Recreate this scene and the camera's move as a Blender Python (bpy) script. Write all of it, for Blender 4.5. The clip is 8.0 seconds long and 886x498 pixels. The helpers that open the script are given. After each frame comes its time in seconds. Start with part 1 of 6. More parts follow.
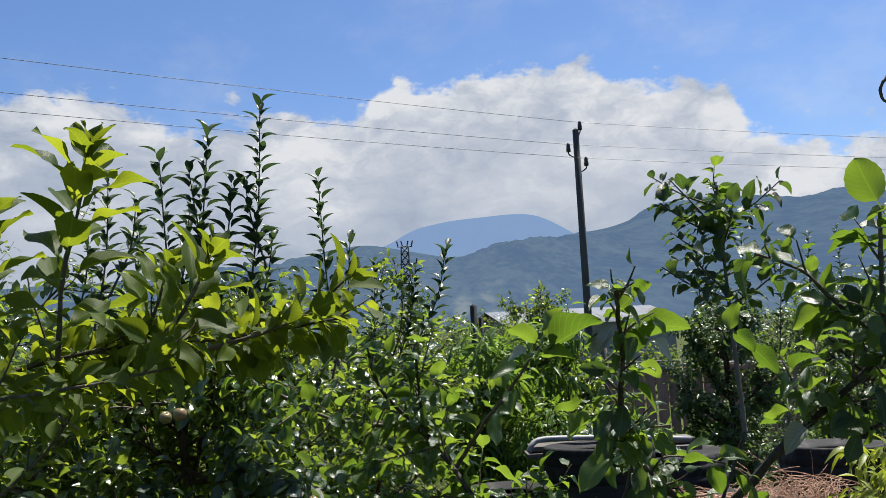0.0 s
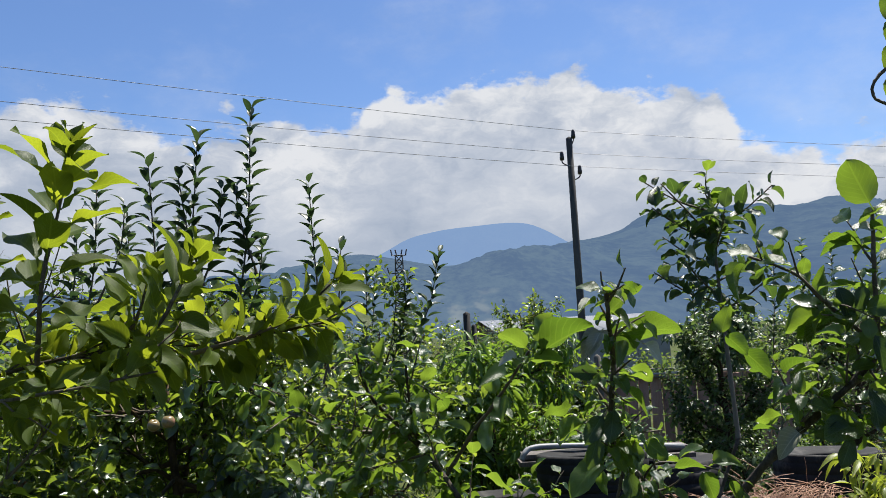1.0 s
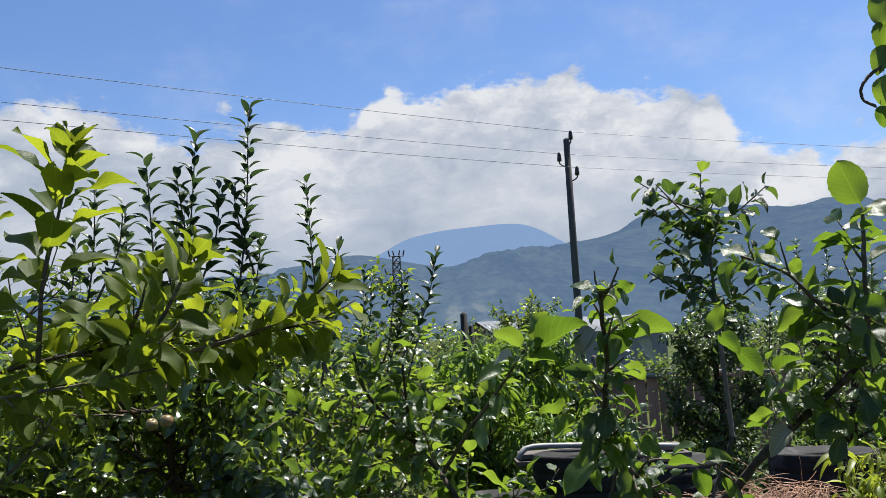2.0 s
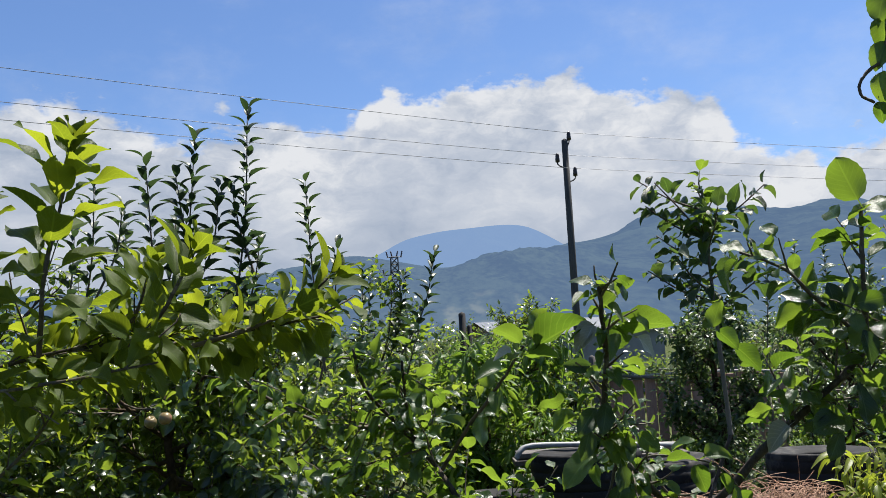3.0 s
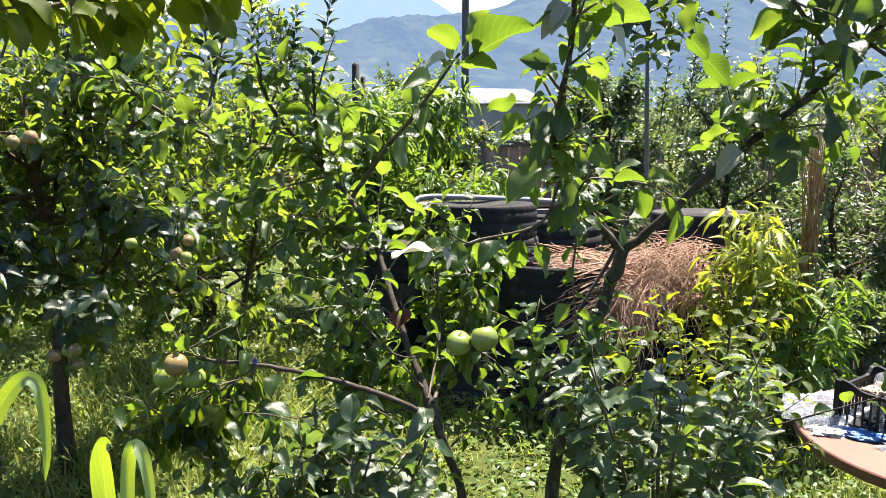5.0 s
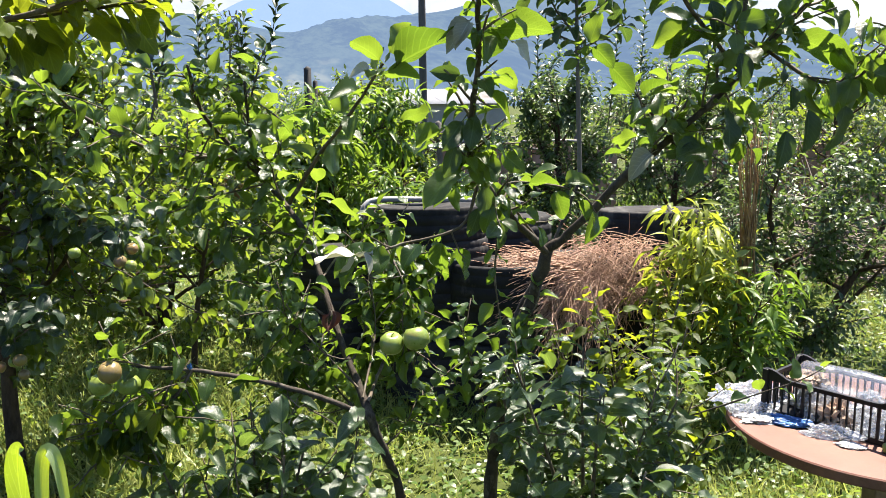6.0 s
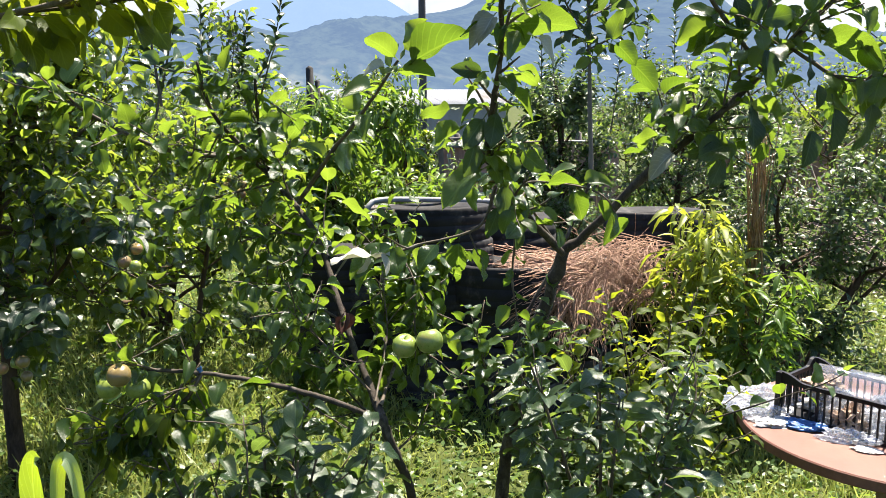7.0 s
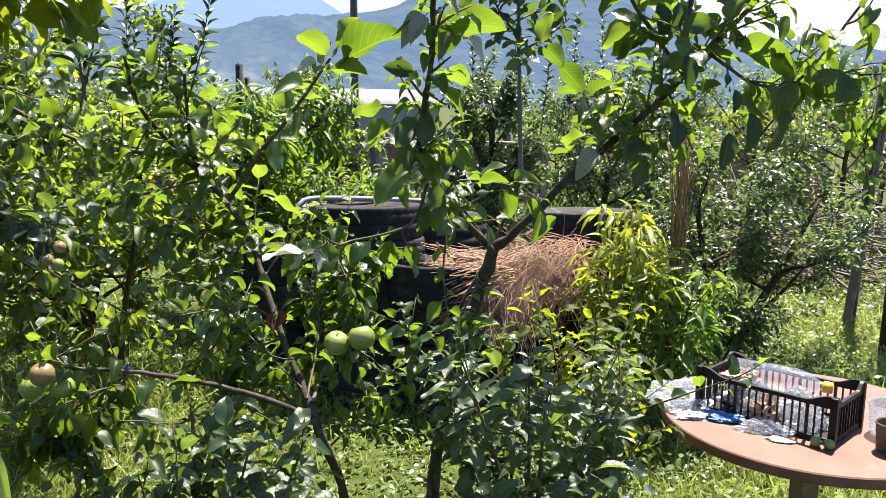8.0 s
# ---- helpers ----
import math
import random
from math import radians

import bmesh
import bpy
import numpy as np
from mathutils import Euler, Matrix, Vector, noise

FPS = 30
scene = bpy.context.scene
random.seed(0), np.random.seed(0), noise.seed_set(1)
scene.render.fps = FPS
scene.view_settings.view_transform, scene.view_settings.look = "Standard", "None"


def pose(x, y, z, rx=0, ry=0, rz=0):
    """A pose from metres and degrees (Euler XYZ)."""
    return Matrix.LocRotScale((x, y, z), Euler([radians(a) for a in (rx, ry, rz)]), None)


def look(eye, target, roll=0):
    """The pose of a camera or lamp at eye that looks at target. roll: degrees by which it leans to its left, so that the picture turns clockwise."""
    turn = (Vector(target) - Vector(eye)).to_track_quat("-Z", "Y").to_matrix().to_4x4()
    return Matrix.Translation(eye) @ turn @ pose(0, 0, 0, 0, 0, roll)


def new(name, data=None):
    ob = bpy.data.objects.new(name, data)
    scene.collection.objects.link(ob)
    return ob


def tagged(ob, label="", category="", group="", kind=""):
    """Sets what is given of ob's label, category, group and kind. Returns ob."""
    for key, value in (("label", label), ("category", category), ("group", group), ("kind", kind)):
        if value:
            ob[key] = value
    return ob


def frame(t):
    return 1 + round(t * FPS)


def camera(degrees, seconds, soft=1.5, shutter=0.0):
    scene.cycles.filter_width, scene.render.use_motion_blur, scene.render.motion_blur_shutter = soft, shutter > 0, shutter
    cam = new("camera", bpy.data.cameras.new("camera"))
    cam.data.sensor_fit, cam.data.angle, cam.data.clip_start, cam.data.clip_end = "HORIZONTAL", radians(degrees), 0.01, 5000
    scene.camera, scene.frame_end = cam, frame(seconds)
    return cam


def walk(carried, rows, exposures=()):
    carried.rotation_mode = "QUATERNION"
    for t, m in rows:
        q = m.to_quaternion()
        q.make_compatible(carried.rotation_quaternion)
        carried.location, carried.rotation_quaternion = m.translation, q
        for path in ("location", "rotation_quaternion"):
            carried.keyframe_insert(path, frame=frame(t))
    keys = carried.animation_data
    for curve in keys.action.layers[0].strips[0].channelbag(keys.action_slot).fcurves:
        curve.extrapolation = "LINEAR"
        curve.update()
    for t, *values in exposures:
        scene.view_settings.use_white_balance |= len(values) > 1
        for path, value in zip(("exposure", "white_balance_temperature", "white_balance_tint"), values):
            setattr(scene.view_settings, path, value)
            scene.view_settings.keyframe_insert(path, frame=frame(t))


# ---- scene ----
cam = camera(55.9, 8.0, soft=0.5)
PATH = [
    (0, (0.055, 0.2, 1.907), (0.054, 2.192, 2.088), -2.9),
    (0.5, (0.064, 0.222, 1.905), (0.065, 2.213, 2.089), -2.9),
    (1, (0.066, 0.224, 1.897), (0.08, 2.214, 2.098), -3.0),
    (1.5, (0.07, 0.213, 1.893), (0.088, 2.203, 2.095), -3.0),
    (3, (0.064, 0.2, 1.881), (0.089, 2.19, 2.086), -2.9),
    (3.2, (0.066, 0.213, 1.856), (0.091, 2.203, 2.058), -2.8),
    (3.5, (0.049, 0.251, 1.806), (0.076, 2.25, 1.871), -2.5),
    (3.7, (0.031, 0.304, 1.769), (0.060, 2.302, 1.689), -2.4),
    (4, (-0.006, 0.385, 1.738), (0.061, 2.371, 1.507), -1.8),
    (4.2, (-0.028, 0.422, 1.735), (0.071, 2.399, 1.446), -1.0),
    (4.5, (-0.035, 0.443, 1.736), (0.156, 2.407, 1.413), -0.2),
    (4.7, (-0.034, 0.443, 1.740), (0.192, 2.400, 1.396), 0.1),
    (5, (-0.024, 0.441, 1.745), (0.264, 2.389, 1.398), 0.3),
    (5.2, (-0.008, 0.433, 1.747), (0.325, 2.374, 1.399), 0.5),
    (6.3, (0.05, 0.356, 1.765), (0.424, 2.29, 1.419), -0.6),
    (6.5, (0.043, 0.368, 1.764), (0.413, 2.303, 1.418), -0.5),
    (7, (0.015, 0.409, 1.757), (0.391, 2.342, 1.412), -0.4),
    (7.5, (0.003, 0.416, 1.751), (0.477, 2.328, 1.406), 0.2),
    (8, (0.01, 0.387, 1.754), (0.545, 2.283, 1.41), 0.5),
]
EXPOSURE = [(0, 1.07, 6450, 10), (1.5, 1.13, 6450, 10), (3.1, 1.13, 6450, 10), (3.6, 1.60, 6800, 11), (4.0, 2.31, 7050, 14), (4.6, 2.37, 7100, 14), (5.2, 2.22, 7050, 13), (6.4, 2.10, 6980, 12), (8.0, 2.08, 6980, 12)]
walk(cam, [(t, look(eye, target, roll)) for t, eye, target, roll in PATH], EXPOSURE)

# ---- light: high sun ahead of the camera, sky with a bank of cumulus over the hills ----
SUN_ELEV, SUN_AZ = 66.0, 46.0        # degrees; azimuth from +y towards +x
sun_data = bpy.data.lights.new("sun", "SUN")
sun_data.energy, sun_data.angle, sun_data.color = 5.0, radians(0.53), (1.0, 0.95, 0.86)
sun = new("sun", sun_data)
sun_way = Vector((math.sin(radians(SUN_AZ)) * math.cos(radians(SUN_ELEV)), math.cos(radians(SUN_AZ)) * math.cos(radians(SUN_ELEV)), math.sin(radians(SUN_ELEV))))
sun.matrix_world = look(sun_way * 50, (0, 0, 0))


class Nodes:
    """Short hand for building a node tree."""

    def __init__(self, tree):
        self.tree = tree
        tree.nodes.clear()

    def add(self, kind, **props):
        node = self.tree.nodes.new("ShaderNode" + kind)
        for key, value in props.items():
            if key == "operation":
                node.operation = value
            elif key == "blend_type":
                node.blend_type = value
            elif key == "data_type":
                node.data_type = value
            elif key == "feature":
                node.feature = value
        return node

    def link(self, a, b):
        self.tree.links.new(a, b)

    def math(self, op, a, b=None, c=None, clamp=False):
        node = self.add("Math", operation=op)
        node.use_clamp = clamp
        for i, v in enumerate((a, b, c)):
            if v is None:
                continue
            if isinstance(v, (int, float)):
                node.inputs[i].default_value = v
            else:
                self.link(v, node.inputs[i])
        return node.outputs[0]

    def noise(self, vector, scale, detail=4.0, rough=0.55):
        node = self.add("TexNoise")
        node.inputs["Scale"].default_value = scale
        node.inputs["Detail"].default_value = detail
        node.inputs["Roughness"].default_value = rough
        if vector is not None:
            self.link(vector, node.inputs["Vector"])
        return node.outputs["Fac"]

    def ramp(self, fac, stops):
        node = self.add("ValToRGB")
        el = node.color_ramp.elements
        while len(el) < len(stops):
            el.new(0.5)
        for e, (p, c) in zip(el, stops):
            e.position = p
            e.color = (*c, 1) if len(c) == 3 else c
        self.link(fac, node.inputs[0])
        return node.outputs[0]

    def mix(self, fac, a, b, blend="MIX"):
        node = self.add("Mix", data_type="RGBA", blend_type=blend)
        node.data_type = "RGBA"
        node.blend_type = blend
        for v, k in ((fac, 0), (a, 6), (b, 7)):
            if isinstance(v, (int, float)):
                node.inputs[k].default_value = v
            elif isinstance(v, tuple):
                node.inputs[k].default_value = (*v, 1)
            else:
                self.link(v, node.inputs[k])
        return node.outputs[2]

    def smooth(self, v, lo, hi):
        node = self.add("MapRange")
        node.interpolation_type = "SMOOTHSTEP"
        self.link(v, node.inputs[0])
        node.inputs[1].default_value, node.inputs[2].default_value = lo, hi
        return node.outputs[0]


world = bpy.data.worlds.new("world")
scene.world = world
world.use_nodes = True
n = Nodes(world.node_tree)
sky = n.add("TexSky")
sky.sky_type, sky.sun_disc = "NISHITA", False
sky.sun_elevation, sky.sun_rotation = radians(SUN_ELEV), radians(SUN_AZ)
sky.air_density, sky.dust_density, sky.ozone_density = 1.0, 0.6, 1.6
way = n.add("TexCoord").outputs["Generated"]
xyz = n.add("SeparateXYZ")
n.link(way, xyz.inputs[0])
az = n.math("ARCTAN2", xyz.outputs[0], xyz.outputs[1])
el = n.math("ARCSINE", xyz.outputs[2])
flat = n.add("CombineXYZ")
n.link(n.math("MULTIPLY", az, 1.0), flat.inputs[0])
n.link(n.math("MULTIPLY", el, 1.7), flat.inputs[1])
flat.inputs[2].default_value = 4.3
puff = n.noise(flat.outputs[0], 8.0, 10.0, 0.60)
lump = n.noise(flat.outputs[0], 2.2, 2.0, 0.5)
curls = n.noise(flat.outputs[0], 26.0, 8.0, 0.6)
# the height of the bank's top swells and sinks along the horizon
span = n.math("ADD", n.math("MULTIPLY", az, 0.5), 0.5)
bank = [(-1.0, 0.06), (-0.49, 0.262), (-0.42, 0.278), (-0.376, 0.282), (-0.34, 0.256), (-0.297, 0.238), (-0.238, 0.260), (-0.186, 0.248), (-0.119, 0.238), (-0.085, 0.252), (-0.07, 0.285), (-0.045, 0.298),
        (-0.021, 0.276), (0.022, 0.294), (0.077, 0.299), (0.125, 0.285), (0.199, 0.286), (0.245, 0.273), (0.283, 0.272), (0.339, 0.255), (0.366, 0.212), (0.406, 0.190), (0.462, 0.180), (0.48, 0.196), (0.52, 0.205), (0.60, 0.25), (0.85, 0.25), (1.0, 0.06)]
swell = n.ramp(span, [(0.5 + a * 0.5, (h, h, h)) for a, h in bank])
edge = n.math("SUBTRACT", swell, el)
depth = n.math("ADD", n.math("MULTIPLY", edge, 17.0), n.math("MULTIPLY", n.math("SUBTRACT", puff, 0.5), 1.9))
depth = n.math("ADD", depth, n.math("ADD", n.math("MULTIPLY", n.math("SUBTRACT", lump, 0.5), 0.4), n.math("MULTIPLY", n.math("SUBTRACT", curls, 0.5), 1.3)))
cover = n.smooth(depth, -0.05, 0.30)
wisps = n.math("MULTIPLY", n.smooth(n.noise(flat.outputs[0], 4.0, 7.0, 0.62), 0.45, 0.85), 0.38)
cover = n.math("MAXIMUM", cover, wisps)
bent = n.add("VectorMath", operation="ADD")
ripple = n.add("TexNoise")
ripple.inputs["Scale"].default_value, ripple.inputs["Detail"].default_value = 14.0, 6.0
n.link(flat.outputs[0], ripple.inputs["Vector"])
small = n.add("VectorMath", operation="SCALE")
n.link(ripple.outputs["Color"], small.inputs[0])
small.inputs["Scale"].default_value = 0.09
n.link(flat.outputs[0], bent.inputs[0])
n.link(small.outputs[0], bent.inputs[1])
heads = n.add("TexVoronoi", feature="SMOOTH_F1")
heads.inputs["Scale"].default_value, heads.inputs["Smoothness"].default_value = 11.0, 0.8
n.link(bent.outputs[0], heads.inputs["Vector"])
calm = n.math("SUBTRACT", 1.0, n.math("MULTIPLY", n.smooth(edge, 0.03, 0.15), 0.55))
relief = n.math("ADD", n.math("MULTIPLY", n.noise(bent.outputs[0], 8.0, 10.0, 0.62), 0.85), n.math("SUBTRACT", 0.17, n.math("MULTIPLY", heads.outputs["Distance"], 0.22)))
shade = n.math("ADD", n.math("MULTIPLY", n.math("MULTIPLY", n.math("SUBTRACT", relief, 0.5), 2.8), calm), n.math("SUBTRACT", 0.85, n.math("MULTIPLY", edge, 1.7)))
tone = n.ramp(shade, [(0.35, (0.40, 0.47, 0.59)), (0.65, (0.57, 0.62, 0.71)), (0.98, (0.83, 0.845, 0.875))])
sky_light = n.add("Background")
n.link(n.mix(1.0, sky.outputs[0], (0.82, 0.985, 1.26), "MULTIPLY"), sky_light.inputs[0])
sky_light.inputs[1].default_value = 0.0525
cloud_light = n.add("Background")
n.link(tone, cloud_light.inputs[0])
cloud_light.inputs[1].default_value = 0.433
both = n.add("MixShader")
n.link(cover, both.inputs[0])
n.link(sky_light.outputs[0], both.inputs[1])
n.link(cloud_light.outputs[0], both.inputs[2])
out = n.add("OutputWorld")
n.link(both.outputs[0], out.inputs[0])


# ---- materials ----
def material(name):
    mat = bpy.data.materials.new(name)
    mat.use_nodes = True
    return mat, Nodes(mat.node_tree)


def finish(n, shader):
    out = n.add("OutputMaterial")
    n.link(shader, out.inputs[0])


def surface(name, dark, light, rough=0.7, scale=8.0, fine=60.0, bump=0.3, dist=0.005, metal=0.0, spec=0.4, stretch=(1, 1, 1), stain=None, coat=0.0, vary=0.0):
    """A plain material: two colours mixed by coarse and fine noise, with relief."""
    mat, n = material(name)
    co = n.add("TexCoord").outputs["Object"]
    mp = n.add("Mapping")
    mp.inputs["Scale"].default_value = stretch
    n.link(co, mp.inputs[0])
    coarse = n.noise(mp.outputs[0], scale, 5.0, 0.6)
    grain = n.noise(mp.outputs[0], fine, 5.0, 0.65)
    fac = n.math("ADD", n.math("MULTIPLY", coarse, 0.6), n.math("MULTIPLY", grain, 0.4))
    col = n.ramp(fac, [(0.36, dark), (0.64, light)])
    if stain:
        spots = n.smooth(n.noise(mp.outputs[0], scale * 0.6, 6.0, 0.7), 0.52, 0.68)
        col = n.mix(spots, col, stain)
    if vary:
        each = n.add("ObjectInfo").outputs["Random"]
        hsv = n.add("HueSaturation")
        n.link(col, hsv.inputs["Color"])
        n.link(n.math("ADD", n.math("MULTIPLY", each, vary), 1.0 - vary / 2), hsv.inputs["Value"])
        col = hsv.outputs[0]
    p = n.add("BsdfPrincipled")
    n.link(col, p.inputs["Base Color"])
    n.link(n.math("ADD", n.math("MULTIPLY", n.math("SUBTRACT", grain, 0.5), 0.3), rough), p.inputs["Roughness"])
    p.inputs["Metallic"].default_value = metal
    p.inputs["Specular IOR Level"].default_value = spec
    p.inputs["Coat Weight"].default_value = coat
    b = n.add("Bump")
    b.inputs["Strength"].default_value, b.inputs["Distance"].default_value = bump, dist
    n.link(fac, b.inputs["Height"])
    n.link(b.outputs[0], p.inputs["Normal"])
    finish(n, p.outputs[0])
    return mat


def leaf_material(name, dark, light, glow_dark, glow_light, rough=0.42, through_part=0.45, vein=0.35, single=False, blemish=0.0, spec=0.5):
    """A leaf: waxy upper side, light coming through the blade, paler veins."""
    mat, n = material(name)
    if single:
        each = n.add("ObjectInfo").outputs["Random"]
    else:
        each = n.add("NewGeometry").outputs["Random Per Island"]
    uv = n.add("UVMap").outputs[0]
    s = n.add("SeparateXYZ")
    n.link(uv, s.inputs[0])
    side = n.math("ABSOLUTE", n.math("SUBTRACT", s.outputs[0], 0.5))
    rib = n.math("SUBTRACT", 1.0, n.smooth(side, 0.012, 0.04))
    wave = n.math("SINE", n.math("MULTIPLY", n.math("SUBTRACT", s.outputs[1], n.math("MULTIPLY", side, 0.7)), 50.0))
    lateral = n.math("MULTIPLY", n.smooth(wave, 0.72, 1.0), 0.45)
    veins = n.math("MULTIPLY", n.math("MAXIMUM", rib, lateral), vein)
    co = n.add("TexCoord").outputs["Object"]
    mottle = n.noise(co, 45.0, 4.0, 0.6)
    fac = n.math("ADD", n.math("MULTIPLY", each, 0.75), n.math("MULTIPLY", mottle, 0.3), clamp=True)
    col = n.mix(fac, dark, light)
    col = n.mix(veins, col, tuple(min(1.0, c * 2.2 + 0.02) for c in light))
    glow = n.mix(fac, glow_dark, glow_light)
    glow = n.mix(veins, glow, tuple(min(1.0, c * 1.25) for c in glow_light))
    if blemish:
        spot = n.math("MULTIPLY", n.smooth(n.noise(co, 28.0, 5.0, 0.7), 0.62, 0.72), blemish)
        col = n.mix(spot, col, (0.12, 0.08, 0.03))
        glow = n.mix(spot, glow, (0.13, 0.08, 0.03))
    p = n.add("BsdfPrincipled")
    n.link(col, p.inputs["Base Color"])
    n.link(n.math("ADD", n.math("MULTIPLY", n.math("ADD", mottle, each), 0.22), rough - 0.24), p.inputs["Roughness"])
    p.inputs["Specular IOR Level"].default_value = spec
    b = n.add("Bump")
    b.inputs["Strength"].default_value, b.inputs["Distance"].default_value = 0.35, 0.002
    n.link(n.math("SUBTRACT", mottle, veins), b.inputs["Height"])
    n.link(b.outputs[0], p.inputs["Normal"])
    t = n.add("BsdfTranslucent")
    n.link(glow, t.inputs[0])
    m = n.add("MixShader")
    m.inputs[0].default_value = through_part
    n.link(p.outputs[0], m.inputs[1])
    n.link(t.outputs[0], m.inputs[2])
    finish(n, m.outputs[0])
    return mat


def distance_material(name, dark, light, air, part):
    """Wooded slopes far off: woods and meadows, with the air's haze painted in as emission."""
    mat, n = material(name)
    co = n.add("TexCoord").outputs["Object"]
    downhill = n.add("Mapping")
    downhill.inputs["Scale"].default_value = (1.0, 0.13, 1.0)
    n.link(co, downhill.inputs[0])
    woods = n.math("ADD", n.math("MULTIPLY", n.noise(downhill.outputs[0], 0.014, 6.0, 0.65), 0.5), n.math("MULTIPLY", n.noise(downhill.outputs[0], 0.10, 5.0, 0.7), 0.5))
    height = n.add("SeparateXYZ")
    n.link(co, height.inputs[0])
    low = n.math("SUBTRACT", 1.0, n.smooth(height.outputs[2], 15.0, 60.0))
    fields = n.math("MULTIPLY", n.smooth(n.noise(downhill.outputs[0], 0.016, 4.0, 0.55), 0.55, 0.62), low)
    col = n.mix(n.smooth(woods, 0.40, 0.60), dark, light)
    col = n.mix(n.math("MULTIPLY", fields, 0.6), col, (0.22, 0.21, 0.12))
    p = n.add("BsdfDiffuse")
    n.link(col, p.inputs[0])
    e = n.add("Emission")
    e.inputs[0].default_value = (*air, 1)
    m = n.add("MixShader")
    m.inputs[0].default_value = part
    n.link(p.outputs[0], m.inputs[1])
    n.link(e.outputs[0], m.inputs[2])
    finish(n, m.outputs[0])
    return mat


BARK = surface("bark", (0.024, 0.016, 0.010), (0.088, 0.060, 0.038), 0.9, 14, 90, 0.9, 0.008, spec=0.15, stretch=(1, 1, 0.35))
NEAR_BARK = surface("sapling_bark", (0.020, 0.0165, 0.0138), (0.072, 0.059, 0.047), 0.88, 45, 260, 0.9, 0.004, spec=0.2, stretch=(1, 1, 0.6), stain=(0.11, 0.10, 0.085))
TWIG = surface("young_bark", (0.0342, 0.0258, 0.0167), (0.0988, 0.076, 0.0517), 0.75, 40, 200, 0.6, 0.002, stain=(0.152, 0.137, 0.114))
APPLE_LEAF = leaf_material("apple_leaf", (0.008, 0.019, 0.008), (0.038, 0.068, 0.020), (0.09, 0.16, 0.016), (0.35, 0.45, 0.040), 0.25, 0.47, spec=0.7)
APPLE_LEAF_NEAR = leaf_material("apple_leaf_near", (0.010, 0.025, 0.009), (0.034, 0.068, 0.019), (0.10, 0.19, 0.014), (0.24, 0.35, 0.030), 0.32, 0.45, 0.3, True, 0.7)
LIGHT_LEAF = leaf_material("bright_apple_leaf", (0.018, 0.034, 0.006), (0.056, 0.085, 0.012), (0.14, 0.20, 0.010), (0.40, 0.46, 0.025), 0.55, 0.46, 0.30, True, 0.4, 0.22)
# near apple leaf with shade put into its colour
SHADE_LEAF = leaf_material("shaded_apple_leaf", (0.005, 0.014, 0.010), (0.024, 0.043, 0.024), (0.05, 0.11, 0.018), (0.16, 0.25, 0.035), 0.42, 0.33, 0.5, True, 0.4, 0.35)
BUSH_LEAF = leaf_material("bush_apple_leaf", (0.009, 0.021, 0.012), (0.040, 0.068, 0.033), (0.08, 0.16, 0.026), (0.24, 0.34, 0.05), 0.33, 0.38, 0.5, True, 0.4, 0.6)
# apple leaf darkened in colour, so the shoots look backlit against the cloud
SHOOT_LEAF = leaf_material("backlit_shoot_leaf", (0.00912, 0.0228, 0.00912), (0.0304, 0.0532, 0.0228), (0.0228, 0.0532, 0.0171), (0.076, 0.129, 0.0342), 0.45, 0.30, 0.2)
PEACH_LEAF = leaf_material("peach_leaf", (0.0304, 0.0722, 0.0106), (0.0646, 0.129, 0.0152), (0.12, 0.24, 0.0171), (0.26, 0.38, 0.0342), 0.42, 0.45)
YELLOW_LEAF = leaf_material("yellow_peach_leaf", (0.076, 0.114, 0.0106), (0.167, 0.205, 0.0213), (0.258, 0.334, 0.0228), (0.471, 0.502, 0.057), 0.45, 0.45)
GREY_LEAF = leaf_material("pale_apple_leaf", (0.0106, 0.0243, 0.00912), (0.0494, 0.0874, 0.0319), (0.0608, 0.122, 0.0251), (0.228, 0.334, 0.0684), 0.38, 0.35)
DRY_LEAF = leaf_material("withered_leaf", (0.16, 0.17, 0.13), (0.42, 0.42, 0.36), (0.15, 0.16, 0.09), (0.28, 0.28, 0.18), 0.55, 0.25, 0.2, True, 0.8)
RED_LEAF = leaf_material("dead_red_leaf", (0.0266, 0.00912, 0.00608), (0.057, 0.0167, 0.0106), (0.038, 0.00912, 0.00912), (0.0684, 0.0152, 0.0114), 0.65, 0.12, 0.1, True, 0.0)
CORN_LEAF = leaf_material("maize_leaf", (0.13, 0.19, 0.09), (0.24, 0.31, 0.18), (0.28, 0.42, 0.012), (0.46, 0.58, 0.02), 0.34, 0.47, 0.3, True, spec=0.7)
GRASS = leaf_material("grass_blade", (0.085, 0.117, 0.0224), (0.22, 0.235, 0.06), (0.269, 0.376, 0.0538), (0.52, 0.556, 0.162), 0.5, 0.4, 0.1)
WEED = leaf_material("weed_leaf", (0.038, 0.080, 0.016), (0.088, 0.140, 0.032), (0.16, 0.28, 0.03), (0.34, 0.44, 0.06), 0.45, 0.4, 0.2)
SOIL = surface("grassy_soil", (0.0243, 0.035, 0.00912), (0.0646, 0.0798, 0.0228), 0.95, 1.3, 22, 0.8, 0.04, spec=0.1, stain=(0.076, 0.0722, 0.0304))
RUBBER = surface("tyre_rubber", (0.007, 0.007, 0.0075), (0.020, 0.020, 0.021), 0.8, 9, 90, 0.4, 0.003, stain=(0.05, 0.047, 0.043), vary=0.6, spec=0.25)
STRAW = surface("dry_stalks", (0.17, 0.088, 0.056), (0.47, 0.30, 0.205), 0.75, 30, 120, 0.4, 0.002)
REED = surface("golden_reed", (0.122, 0.0646, 0.0228), (0.304, 0.182, 0.0684), 0.6, 30, 120, 0.3, 0.002)
